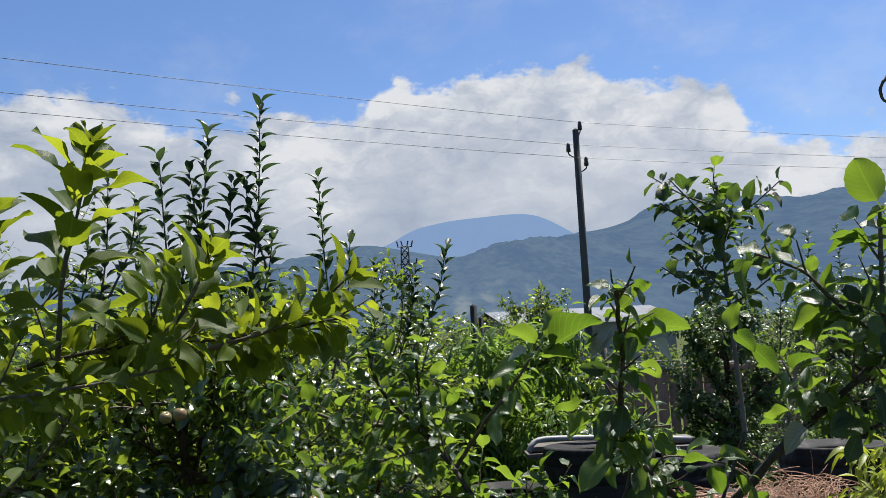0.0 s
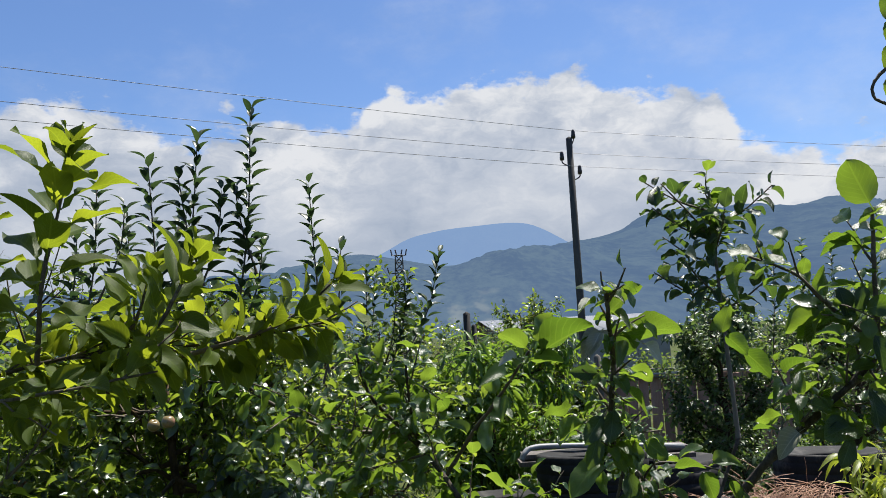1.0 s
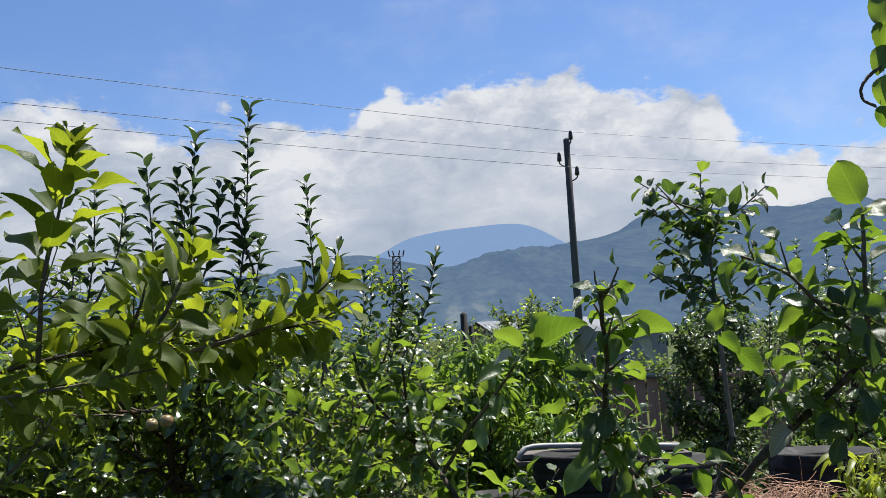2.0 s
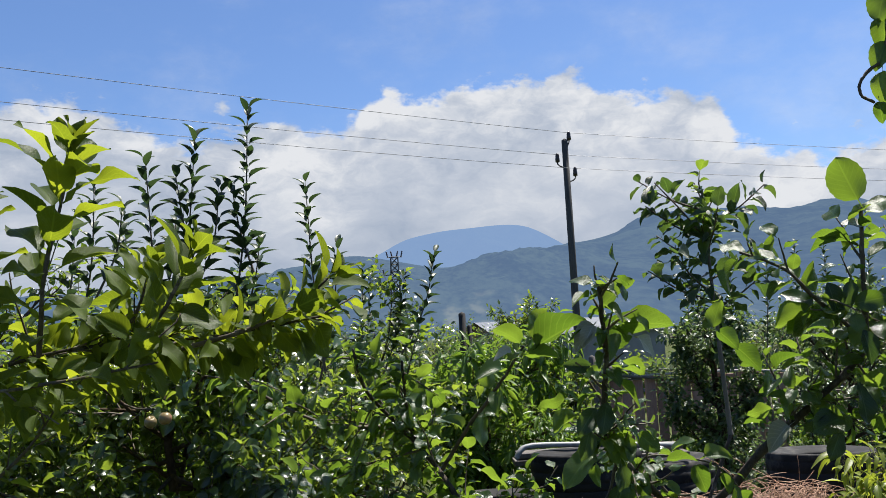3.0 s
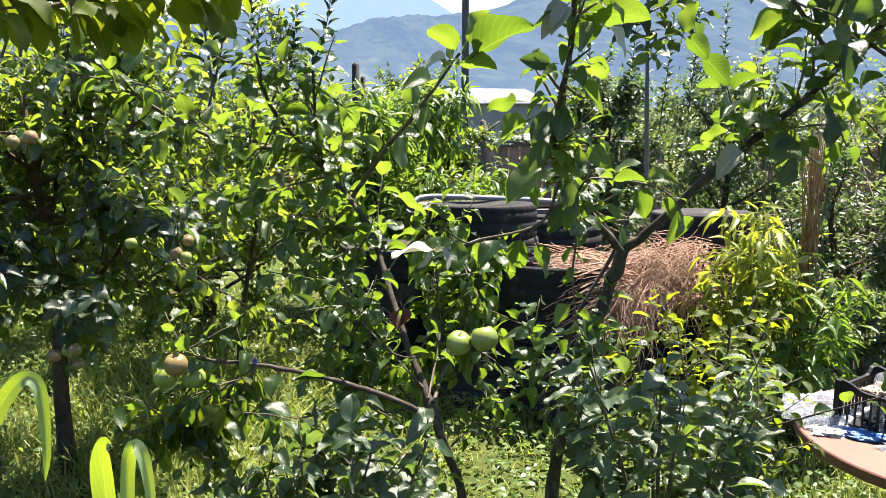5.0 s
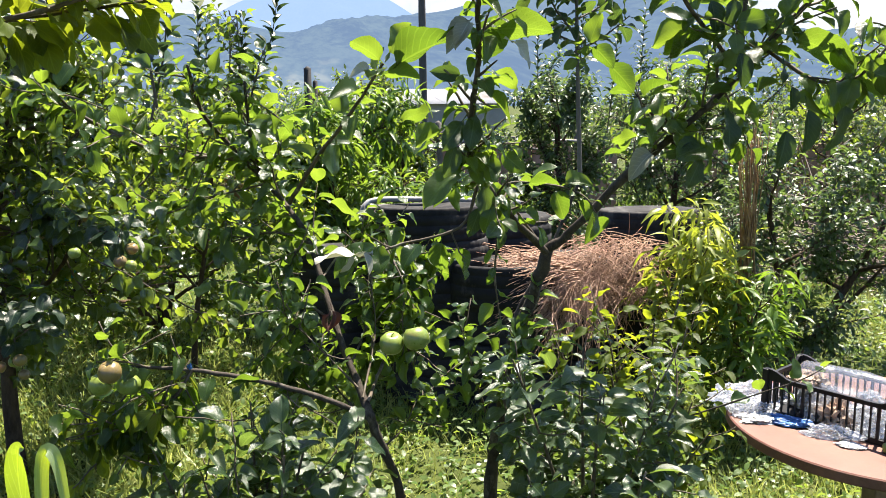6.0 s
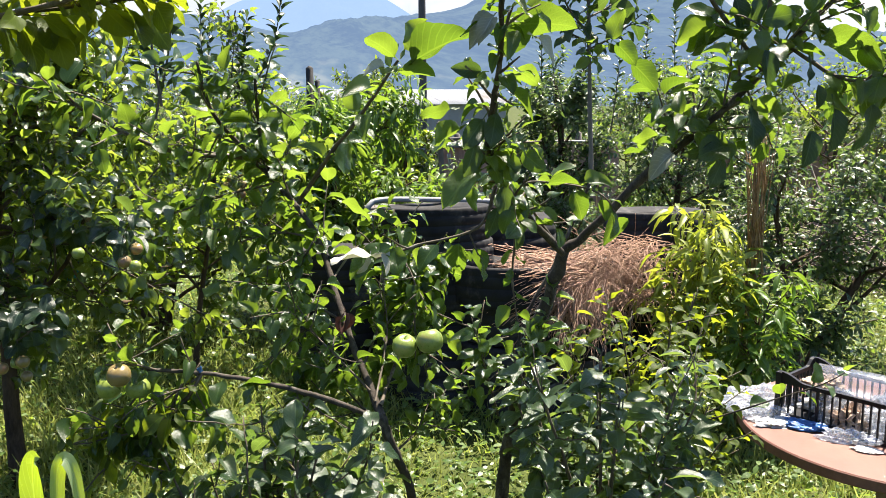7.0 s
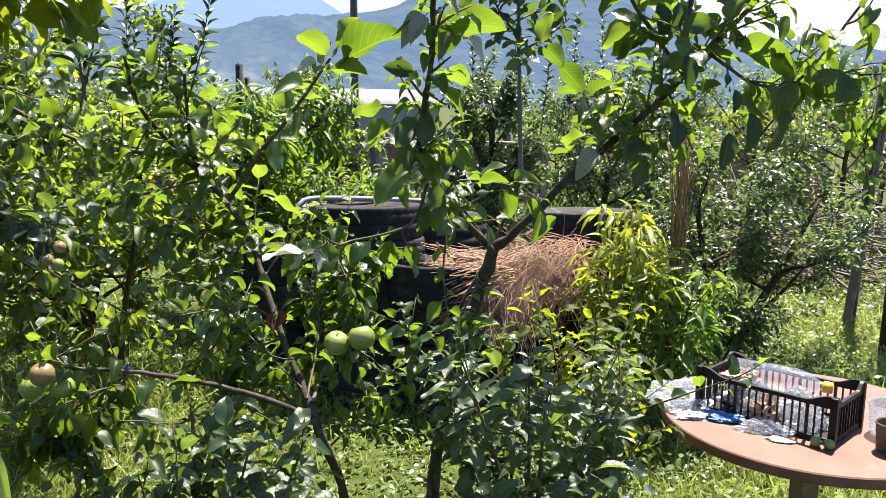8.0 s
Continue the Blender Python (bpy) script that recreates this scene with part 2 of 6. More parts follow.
DRY_TWIGS = surface("dry_twigs", (0.0684, 0.0532, 0.0418), (0.198, 0.16, 0.129), 0.85, 20, 120, 0.4, 0.003)
OLD_WOOD = surface("weathered_wood", (0.0532, 0.0456, 0.0418), (0.152, 0.137, 0.122), 0.85, 10, 80, 0.5, 0.004, stretch=(1, 1, 0.15))
DARK_WOOD = surface("tarred_wood", (0.007, 0.0068, 0.0068), (0.021, 0.0198, 0.019), 0.75, 6, 60, 0.5, 0.006, stretch=(1, 1, 0.2))
PLANK = surface("brown_boards", (0.198, 0.106, 0.0836), (0.334, 0.213, 0.175), 0.85, 5, 60, 0.5, 0.004, stretch=(1, 1, 0.2), vary=0.4)
TABLETOP = surface("painted_tabletop", (0.118, 0.049, 0.034), (0.165, 0.074, 0.052), 0.55, 5, 70, 0.12, 0.001, stain=(0.165, 0.09, 0.068))
TABLE_EDGE = surface("worn_tabletop_edge", (0.0988, 0.0418, 0.0266), (0.19, 0.0836, 0.0532), 0.7, 12, 90, 0.4, 0.002)
TABLE_LEG = surface("ochre_table_leg", (0.122, 0.076, 0.0418), (0.228, 0.152, 0.0912), 0.7, 9, 90, 0.3, 0.002)
BLACK_PLASTIC = surface("black_plastic", (0.003, 0.0034, 0.0045), (0.007, 0.0078, 0.0098), 0.45, 14, 120, 0.15, 0.001, spec=0.25)
PALE_RAIL = surface("sun_bleached_rail", (0.258, 0.236, 0.213), (0.395, 0.365, 0.334), 0.8, 8, 70, 0.4, 0.003)
GREY_PIPE = surface("grey_pipe", (0.152, 0.16, 0.16), (0.258, 0.266, 0.266), 0.5, 9, 70, 0.1, 0.001, stain=(0.182, 0.167, 0.144))
CONCRETE = surface("grey_concrete", (0.076, 0.076, 0.076), (0.167, 0.163, 0.156), 0.85, 4, 60, 0.4, 0.004, stretch=(1, 1, 0.3))
PORCELAIN = surface("insulator", (0.0228, 0.0167, 0.0152), (0.0532, 0.038, 0.0342), 0.3, 9, 60, 0.1, 0.002)
STEEL = surface("weathered_steel", (0.0532, 0.0547, 0.0593), (0.114, 0.114, 0.118), 0.55, 6, 60, 0.2, 0.002, metal=0.6)
WIRE = surface("wire", (0.14, 0.145, 0.16), (0.24, 0.245, 0.26), 0.5, 6, 60, 0.1, 0.001, metal=0.3)
POLE_WOOD = surface("weathered_pole", (0.03, 0.029, 0.029), (0.085, 0.081, 0.078), 0.8, 6, 60, 0.5, 0.006, stretch=(1, 1, 0.2))
ROOFING = surface("roof_sheet", (0.11, 0.122, 0.145), (0.18, 0.195, 0.225), 0.65, 0.8, 20, 0.2, 0.003, metal=0.0, spec=0.2, stain=(0.10, 0.09, 0.08))
RENDERED_WALL = surface("pale_wall", (0.17, 0.18, 0.195), (0.24, 0.245, 0.255), 0.9, 1.5, 30, 0.3, 0.004, stain=(0.18, 0.17, 0.155))
GABLE_WOOD = surface("gable_boards", (0.0988, 0.057, 0.038), (0.167, 0.106, 0.076), 0.85, 4, 50, 0.4, 0.004, vary=0.3)
GREEN_SKIN = surface("green_apple_skin", (0.10, 0.15, 0.025), (0.20, 0.25, 0.06), 0.32, 25, 160, 0.05, 0.001, spec=0.5, stain=(0.24, 0.22, 0.07))
BLUSH_SKIN = surface("blushing_apple_skin", (0.135, 0.105, 0.036), (0.195, 0.135, 0.06), 0.32, 14, 160, 0.05, 0.001, spec=0.5, stain=(0.24, 0.105, 0.065))
BLUE_PLASTIC = surface("blue_plastic", (0.0152, 0.076, 0.228), (0.038, 0.137, 0.342), 0.4, 20, 90, 0.3, 0.002)
TEAL_CLOTH = surface("teal_cloth", (0.0152, 0.152, 0.167), (0.0304, 0.243, 0.258), 0.8, 20, 90, 0.4, 0.002)
WHITE_PAPER = surface("crumpled_paper", (0.342, 0.342, 0.334), (0.471, 0.471, 0.456), 0.7, 20, 90, 0.4, 0.003)
RAG = surface("pale_rag", (0.38, 0.35, 0.304), (0.532, 0.502, 0.441), 0.9, 20, 90, 0.4, 0.003)
RUST = surface("rusty_tin", (0.076, 0.0532, 0.0418), (0.198, 0.152, 0.129), 0.7, 18, 90, 0.4, 0.002, metal=0.3, stain=(0.251, 0.152, 0.0988))
YELLOW_CAP = surface("yellow_cap", (0.57, 0.319, 0.0228), (0.646, 0.395, 0.038), 0.4, 20, 90, 0.1, 0.001)
CARDBOARD = surface("cardboard", (0.289, 0.205, 0.144), (0.38, 0.289, 0.22), 0.85, 10, 90, 0.2, 0.002)
# the third colour is haze, glowing from the slopes themselves
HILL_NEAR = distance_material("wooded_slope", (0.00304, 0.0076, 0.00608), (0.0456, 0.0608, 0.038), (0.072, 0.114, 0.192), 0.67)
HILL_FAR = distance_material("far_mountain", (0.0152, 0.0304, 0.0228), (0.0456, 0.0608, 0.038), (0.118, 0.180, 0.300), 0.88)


def clear_plastic(name, tint, rough, cloud):
    mat, n = material(name)
    co = n.add("TexCoord").outputs["Object"]
    crease = n.noise(co, 38.0, 5.0, 0.65)
    g = n.add("BsdfGlossy")
    g.inputs["Roughness"].default_value = rough
    g.inputs[0].default_value = (0.9, 0.92, 0.95, 1)
    t = n.add("BsdfTransparent")
    t.inputs[0].default_value = (*tint, 1)
    d = n.add("BsdfTranslucent")
    d.inputs[0].default_value = (0.5, 0.52, 0.55, 1)
    d2 = n.add("BsdfDiffuse")
    d2.inputs[0].default_value = (0.5, 0.51, 0.53, 1)
    b = n.add("Bump")
    b.inputs["Strength"].default_value, b.inputs["Distance"].default_value = 0.8, 0.006
    n.link(crease, b.inputs["Height"])
    for s in (g, d, d2):
        n.link(b.outputs[0], s.inputs["Normal"])
    milky = n.add("MixShader")
    milky.inputs[0].default_value = 0.5
    n.link(d.outputs[0], milky.inputs[1])
    n.link(d2.outputs[0], milky.inputs[2])
    one = n.add("MixShader")
    n.link(n.math("ADD", n.math("MULTIPLY", crease, 0.35), cloud - 0.17, clamp=True), one.inputs[0])
    n.link(t.outputs[0], one.inputs[1])
    n.link(milky.outputs[0], one.inputs[2])
    two = n.add("MixShader")
    two.inputs[0].default_value = 0.14
    n.link(one.outputs[0], two.inputs[1])
    n.link(g.outputs[0], two.inputs[2])
    finish(n, two.outputs[0])
    return mat


BAG = clear_plastic("plastic_film", (0.92, 0.93, 0.95), 0.12, 0.42)
BOTTLE = clear_plastic("bottle_plastic", (0.90, 0.93, 0.96), 0.08, 0.12)


# ---- mesh tools ----
def quad_mesh(name, verts, quads, uv=None, smooth=True, mat=None):
    """A mesh of quads from arrays."""
    verts, quads = np.asarray(verts, np.float32), np.asarray(quads, np.int32)
    me = bpy.data.meshes.new(name)
    me.vertices.add(len(verts))
    me.vertices.foreach_set("co", verts.ravel())
    me.loops.add(quads.size)
    me.loops.foreach_set("vertex_index", quads.ravel())
    me.polygons.add(len(quads))
    me.polygons.foreach_set("loop_start", np.arange(0, quads.size, 4, dtype=np.int32))
    me.polygons.foreach_set("use_smooth", np.full(len(quads), smooth))
    if uv is not None:
        me.uv_layers.new(name="UVMap").data.foreach_set("uv", np.asarray(uv, np.float32)[quads.ravel()].ravel())
    me.update(calc_edges=True)
    if mat:
        me.materials.append(mat)
    return me


def thing(name, label, category, at=(0, 0, 0), group="", kind="", rz=0.0):
    """An Empty at a thing's base."""
    ob = new(name)
    ob.empty_display_size = 0.1
    ob.location = at
    ob.rotation_euler = (0, 0, radians(rz))
    return tagged(ob, label, category, group, kind)


def child(name, me, parent, label="", kind="", at=None):
    ob = new(name, me)
    if parent is not None:
        ob.parent = parent
    if at is not None:
        ob.location = at
    return tagged(ob, label, kind=kind)


def part(name, bm, mat, parent, label="", smooth=False):
    """Links a bmesh as one mesh object under a thing or a part."""
    me = bpy.data.meshes.new(name)
    if smooth:
        for f in bm.faces:
            f.smooth = True
    bm.to_mesh(me)
    bm.free()
    me.materials.append(mat)
    return child(name, me, parent, label)


def box(bm, x0, y0, z0, x1, y1, z1, bevel=0.0):
    """A box, with its edges bevelled, in bm."""
    made = bmesh.ops.create_cube(bm, size=1.0)["verts"]
    for v in made:
        v.co = Vector(((x0 + x1) / 2 + v.co.x * (x1 - x0), (y0 + y1) / 2 + v.co.y * (y1 - y0), (z0 + z1) / 2 + v.co.z * (z1 - z0)))
    if bevel:
        edges = {e for v in made for e in v.link_edges}
        bmesh.ops.bevel(bm, geom=list(edges), offset=bevel, segments=2, affect="EDGES", profile=0.5)
    return bm


def lathe(profile, segs=32, wobble=None, closed=False):
    """Verts and quads of a profile of (radius, height) turned about z."""
    prof = np.array(profile, float)
    m = len(prof)
    a = np.arange(segs) * 2 * np.pi / segs
    r = prof[:, 0][:, None] * np.ones(segs)
    if wobble is not None:
        r = r + wobble(a, prof)
    v = np.stack([r * np.cos(a), r * np.sin(a), prof[:, 1][:, None] * np.ones(segs)], -1).reshape(-1, 3)
    q = []
    last = m if closed else m - 1
    for i in range(last):
        for j in range(segs):
            k, i2 = (j + 1) % segs, (i + 1) % m
            q.append((i * segs + j, i * segs + k, i2 * segs + k, i2 * segs + j))
    return v, np.array(q)


def spline(points, per=6):
    """A smooth line through a few control points (Catmull-Rom)."""
    p = np.array(points, float)
    p = np.vstack([2 * p[0] - p[1], p, 2 * p[-1] - p[-2]])
    rows = []
    for i in range(1, len(p) - 2):
        for t in np.arange(per) / per:
            a, b, c, d = p[i - 1], p[i], p[i + 1], p[i + 2]
            rows.append(0.5 * (2 * b + (c - a) * t + (2 * a - 5 * b + 4 * c - d) * t * t + (3 * b - a - 3 * c + d) * t ** 3))
    rows.append(p[-2])
    return np.array(rows)


def tube(line, radii, sides=6):
    """Verts and quads of a tube along a line, closed at its end by a narrow tip."""
    line = np.asarray(line, float)
    radii = np.asarray(radii, float) * np.ones(len(line))
    tan = np.gradient(line, axis=0)
    tan /= np.linalg.norm(tan, axis=1)[:, None] + 1e-9
    ref = np.array([0.31, 0.17, 0.93]) if abs(tan[0, 2]) < 0.8 else np.array([0.93, 0.31, 0.1])
    u = np.cross(tan, ref)
    u /= np.linalg.norm(u, axis=1)[:, None] + 1e-9
    w = np.cross(tan, u)
    line = np.vstack([line, line[-1] + tan[-1] * radii[-1] * 0.6])
    u, w = np.vstack([u, u[-1]]), np.vstack([w, w[-1]])
    radii = np.append(radii, radii[-1] * 0.15)
    a = np.arange(sides) * 2 * np.pi / sides
    v = line[:, None] + radii[:, None, None] * (np.cos(a)[None, :, None] * u[:, None] + np.sin(a)[None, :, None] * w[:, None])
    i, j = np.meshgrid(np.arange(len(line) - 1), np.arange(sides), indexing="ij")
    k = (j + 1) % sides
    q = np.stack([i * sides + j, i * sides + k, (i + 1) * sides + k, (i + 1) * sides + j], -1).reshape(-1, 4)
    return v.reshape(-1, 3), q


def joined(pieces):
    """One pair of verts and quads from many."""
    vs, qs, at = [], [], 0
    for v, q in pieces:
        vs.append(v)
        qs.append(np.asarray(q) + at)
        at += len(v)
    return np.vstack(vs), np.vstack(qs)


# ---- leaves ----
def leaf_shape(kind, rows, cols, fold, droop, curl, seed, stalk=True):
    """A leaf of length 1 along +y with its upper side to +z: verts, quads, uv."""
    rng = np.random.RandomState(seed)
    t = np.linspace(0, 1, rows + 1)
    if kind == "apple":
        half = 0.35 * np.sin(np.pi * t ** 0.88) ** 0.60
    elif kind == "round":
        half = 0.39 * np.sin(np.pi * t ** 0.86) ** 0.55
    elif kind == "peach":
        half = 0.135 * np.sin(np.pi * t ** 0.75) ** 0.9
    elif kind == "plum":
        half = 0.275 * np.sin(np.pi * t ** 0.94) ** 0.70
    elif kind == "shoot":
        half = 0.235 * np.sin(np.pi * t ** 0.92) ** 0.7
    elif kind == "small":
        half = 0.27 * np.sin(np.pi * t ** 0.9) ** 0.8
    elif kind == "blade":
        half = 0.034 * (1 - t) ** 0.6
    else:
        half = 0.065 * np.clip(t * 9 + 0.5, 0, 1) * (1 - t ** 2.2) ** 0.8
    half = np.maximum(half, 0.006)
    if rows >= 7 and kind in ("apple", "round"):
        half = half * (1 + 0.022 * np.where(np.arange(rows + 1) % 2, 1, -1))
    y = t.copy()
    if stalk:
        y = np.concatenate([[-0.32, -0.16], y])
        half = np.concatenate([[0.014, 0.012], half])
        t = np.concatenate([[0, 0], t])
    s = np.linspace(-1, 1, cols)
    phase = rng.uniform(0, 6, 3)
    X = s[None] * half[:, None]
    Y = y[:, None] + 0 * X
    amp = 0.05 * rng.uniform(0.3, 1.7) if kind in ("apple", "round", "plum", "small") else 0.012
    Z = fold * np.abs(X) - droop * Y ** 2 + amp * np.abs(s[None]) * np.sin(9 * Y + phase[0] + 1.2 * np.sign(s[None])) + curl * X * Y
    v = np.stack([X, Y, Z], -1).reshape(-1, 3)
    uv = np.stack([0.5 + 0.5 * s[None] + 0 * X, np.clip(t[:, None] + 0 * X, 0, 1)], -1).reshape(-1, 2)
    i, j = np.meshgrid(np.arange(len(y) - 1), np.arange(cols - 1), indexing="ij")
    q = np.stack([i * cols + j, i * cols + j + 1, (i + 1) * cols + j + 1, (i + 1) * cols + j], -1).reshape(-1, 4)
    return v, q, uv


def leaf_axes(axis, up):
    """Turn matrices (N, 3, 3) that lay leaves along axis with their upper side towards up."""
    axis = axis / (np.linalg.norm(axis, axis=1)[:, None] + 1e-9)
    side = np.cross(axis, up)
    side /= np.linalg.norm(side, axis=1)[:, None] + 1e-9
    return np.stack([side, axis, np.cross(side, axis)], -1)


def leaf_cloud(name, shapes, place, axis, up, size, mat, rng):
    """Many leaves joined into one mesh."""
    R = leaf_axes(np.asarray(axis), np.asarray(up))
    place, size = np.asarray(place), np.asarray(size)
    pick = rng.randint(0, len(shapes), len(place))
    vs, qs, us, at = [], [], [], 0
    for k, (v, q, uv) in enumerate(shapes):
        m = pick == k
        if not m.any():
            continue
        V = np.einsum("nij,vj->nvi", R[m], v) * size[m][:, None, None] + place[m][:, None]
        count = V.shape[0]
        vs.append(V.reshape(-1, 3))
        qs.append((q[None] + (at + np.arange(count) * len(v))[:, None, None]).reshape(-1, 4))
        us.append(np.tile(uv, (count, 1)))
        at += count * len(v)
    return quad_mesh(name, np.vstack(vs), np.vstack(qs), np.vstack(us), True, mat)


APPLE_FAR = [leaf_shape("apple", 3, 3, 0.45, d, 0.0, s, False) for s, d in enumerate((0.1, 0.3, 0.5, 0.2))]
APPLE_MID = [leaf_shape("apple", 5, 3, f, d, c, s) for s, (f, d, c) in enumerate(((0.4, 0.15, 0.1), (0.6, 0.35, -0.2), (0.3, 0.5, 0.2), (0.75, 0.25, 0.0)))]
APPLE_NEAR = [leaf_shape("apple", 13, 5, f, d, c, s) for s, (f, d, c) in enumerate(((0.25, 0.10, 0.15), (0.45, 0.25, -0.25), (0.2, 0.35, 0.2), (0.7, 0.15, 0.0), (0.35, 0.5, -0.1), (0.15, 0.05, 0.3), (1.1, 0.7, 0.35), (0.8, 0.55, -0.5)))]
ROUND_NEAR = [leaf_shape("round", 13, 5, f, d, c, s + 9) for s, (f, d, c) in enumerate(((0.3, 0.12, 0.12), (0.5, 0.3, -0.2), (0.2, 0.4, 0.2)))]
PLUM_NEAR = [leaf_shape("plum", 9, 5, f, d, c, s + 20) for s, (f, d, c) in enumerate(((0.35, 0.10, 0.15), (0.55, 0.25, -0.2), (0.3, 0.4, 0.2)))]
SHOOT_MID = [leaf_shape("shoot", 5, 3, f, d, 0.1, s) for s, (f, d) in enumerate(((0.7, 0.3), (0.9, 0.5), (0.5, 0.6)))]
PEACH_MID = [leaf_shape("peach", 4, 3, 0.6, d, c, s) for s, (d, c) in enumerate(((0.25, 0.0), (0.5, 0.2), (0.75, -0.2)))]
SMALL_FAR = [leaf_shape("small", 3, 3, 0.5, d, 0.0, s, False) for s, d in enumerate((0.05, 0.25, 0.4))]
SMALL_FLAT = [leaf_shape("small", 3, 2, 0.0, d, 0.35 * (s - 1), s, False) for s, d in enumerate((0.05, 0.25, 0.4))]
BLADES = [leaf_shape("blade", 2, 2, 0.0, d, 0.0, s, False) for s, d in enumerate((0.1, 0.35, 0.6, 0.9))]
CORN_SHAPES = [leaf_shape("corn", 16, 5, 0.5, 0.0, 0.0, s, False) for s in range(2)]
NEAR_MESHES = {}


def near_mesh(kind, k, mat):
    """The shared mesh of one leaf shape in one material."""
    key = (kind, k, mat.name)
    if key not in NEAR_MESHES:
        v, q, uv = {"apple": APPLE_NEAR, "round": ROUND_NEAR, "plum": PLUM_NEAR}[kind][k]
        NEAR_MESHES[key] = quad_mesh("leaf", v, q, uv, True, mat)
    return NEAR_MESHES[key]


def one_leaf(parent, at, axis, up, size, mat, rng, kind="apple", k=None, name="leaf", label=""):
    """One leaf as an object under its plant (whose Empty stands at parent.location)."""
    R = leaf_axes(np.array([axis], float), np.array([up], float))[0]
    shapes = 8 if kind == "apple" else 3
    ob = child(name, near_mesh(kind, rng.randint(shapes) if k is None else k % shapes, mat), parent, label)
    m = Matrix([list(row) for row in R]).to_4x4()
    ob.matrix_basis = Matrix.Translation(Vector(at) - parent.location) @ m @ Matrix.Scale(size, 4)
    return ob


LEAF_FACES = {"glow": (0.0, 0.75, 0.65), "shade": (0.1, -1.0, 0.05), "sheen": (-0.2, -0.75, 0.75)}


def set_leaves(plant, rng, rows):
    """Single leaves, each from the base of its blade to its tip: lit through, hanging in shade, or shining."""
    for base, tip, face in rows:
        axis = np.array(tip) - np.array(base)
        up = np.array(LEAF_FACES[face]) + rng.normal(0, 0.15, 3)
        # shade leaves also take the material that has the shade in its colour
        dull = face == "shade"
        one_leaf(plant, base, axis, up, float(np.linalg.norm(axis)) * (0.92 if dull else 1.0), SHADE_LEAF if dull else APPLE_LEAF_NEAR, rng, "plum" if dull else "apple", rng.randint(6))


# ---- growing plants ----
def grow(rng, start, way, length, steps, wander, lift):
    """A wandering line from start."""
    p, d = np.array(start, float), np.array(way, float)
    d /= np.linalg.norm(d)
    line = [p]
    for _ in range(steps):
        d = d + rng.normal(0, wander, 3) + np.array([0, 0, lift])
        d /= np.linalg.norm(d)
        p = p + d * length / steps
        line.append(p)
    return np.array(line)


def along(line, f):
    """The place and direction at the fraction f of a line."""
    x = f * (len(line) - 1)
    i = min(int(x), len(line) - 2)
    return line[i] + (line[i + 1] - line[i]) * (x - i), (line[i + 1] - line[i]) / (np.linalg.norm(line[i + 1] - line[i]) + 1e-9)


def leaves_on(rng, line, spacing, size, start, out, spread=0.75, sag=0.25, up_bias=0.9):
    """Leaves in a spiral along a twig, added to out (places, axes, ups, sizes)."""
    length = np.linalg.norm(np.diff(line, axis=0), axis=1).sum()
    count = max(1, int(length * (1 - start) / spacing))
    turn = rng.uniform(0, 6.28)
    for i in range(count):
        f = start + (1 - start) * (i + rng.uniform(0.2, 0.8)) / count
        p, d = along(line, f)
        ref = np.array([0.0, 0.0, 1.0]) if abs(d[2]) < 0.9 else np.array([1.0, 0.0, 0.0])
        u = np.cross(d, ref)
        u /= np.linalg.norm(u)
        w = np.cross(d, u)
        turn += 2.4 + rng.normal(0, 0.25)
        radial = np.cos(turn) * u + np.sin(turn) * w
        axis = radial * spread + d * 0.6 + np.array([0, 0, -sag]) + rng.normal(0, 0.15, 3)
        up = np.array([0, 0, up_bias]) + d * 0.4 + rng.normal(0, 0.42, 3)
        s = size * rng.uniform(0.5, 1.18)
        out[0].append(p + axis / np.linalg.norm(axis) * s * 0.28)
        out[1].append(axis)
        out[2].append(up)
        out[3].append(s)


def apple_mesh(name, mat, r=0.03):
    prof = [(0.002, r * 0.72), (r * 0.25, r * 0.86), (r * 0.6, r * 0.86), (r * 0.92, r * 0.45), (r, 0.0), (r * 0.88, -r * 0.5), (r * 0.55, -r * 0.84), (r * 0.25, -r * 0.88), (0.002, -r * 0.78)]
    v, q = lathe(prof, 14, lambda a, p: 0.05 * p[:, 0][:, None] * np.cos(5 * a + 1) * (p[:, 1] < 0)[:, None])
    sv, sq = tube([(0, 0, r * 0.72), (0.002, 0, r * 0.95), (0.006, 0.002, r * 1.15)], 0.0009, 4)
    v, q = joined([(v, q), (sv, sq)])
    return quad_mesh(name, v, q, None, True, mat)


GREEN_APPLE, BLUSH_APPLE = apple_mesh("apple", GREEN_SKIN), apple_mesh("apple", BLUSH_SKIN)


def hang_apple(parent, at, size, rng, blush=0.4):
    ob = child("apple", BLUSH_APPLE if rng.uniform() < blush else GREEN_APPLE, parent)
    ob.location = Vector(at) - parent.location
    ob.rotation_euler = (rng.normal(0, 0.25), rng.normal(0, 0.25), rng.uniform(0, 6.28))
    s = size / 0.06
    ob.scale = (s, s, s * rng.uniform(0.9, 1.0))
    return ob


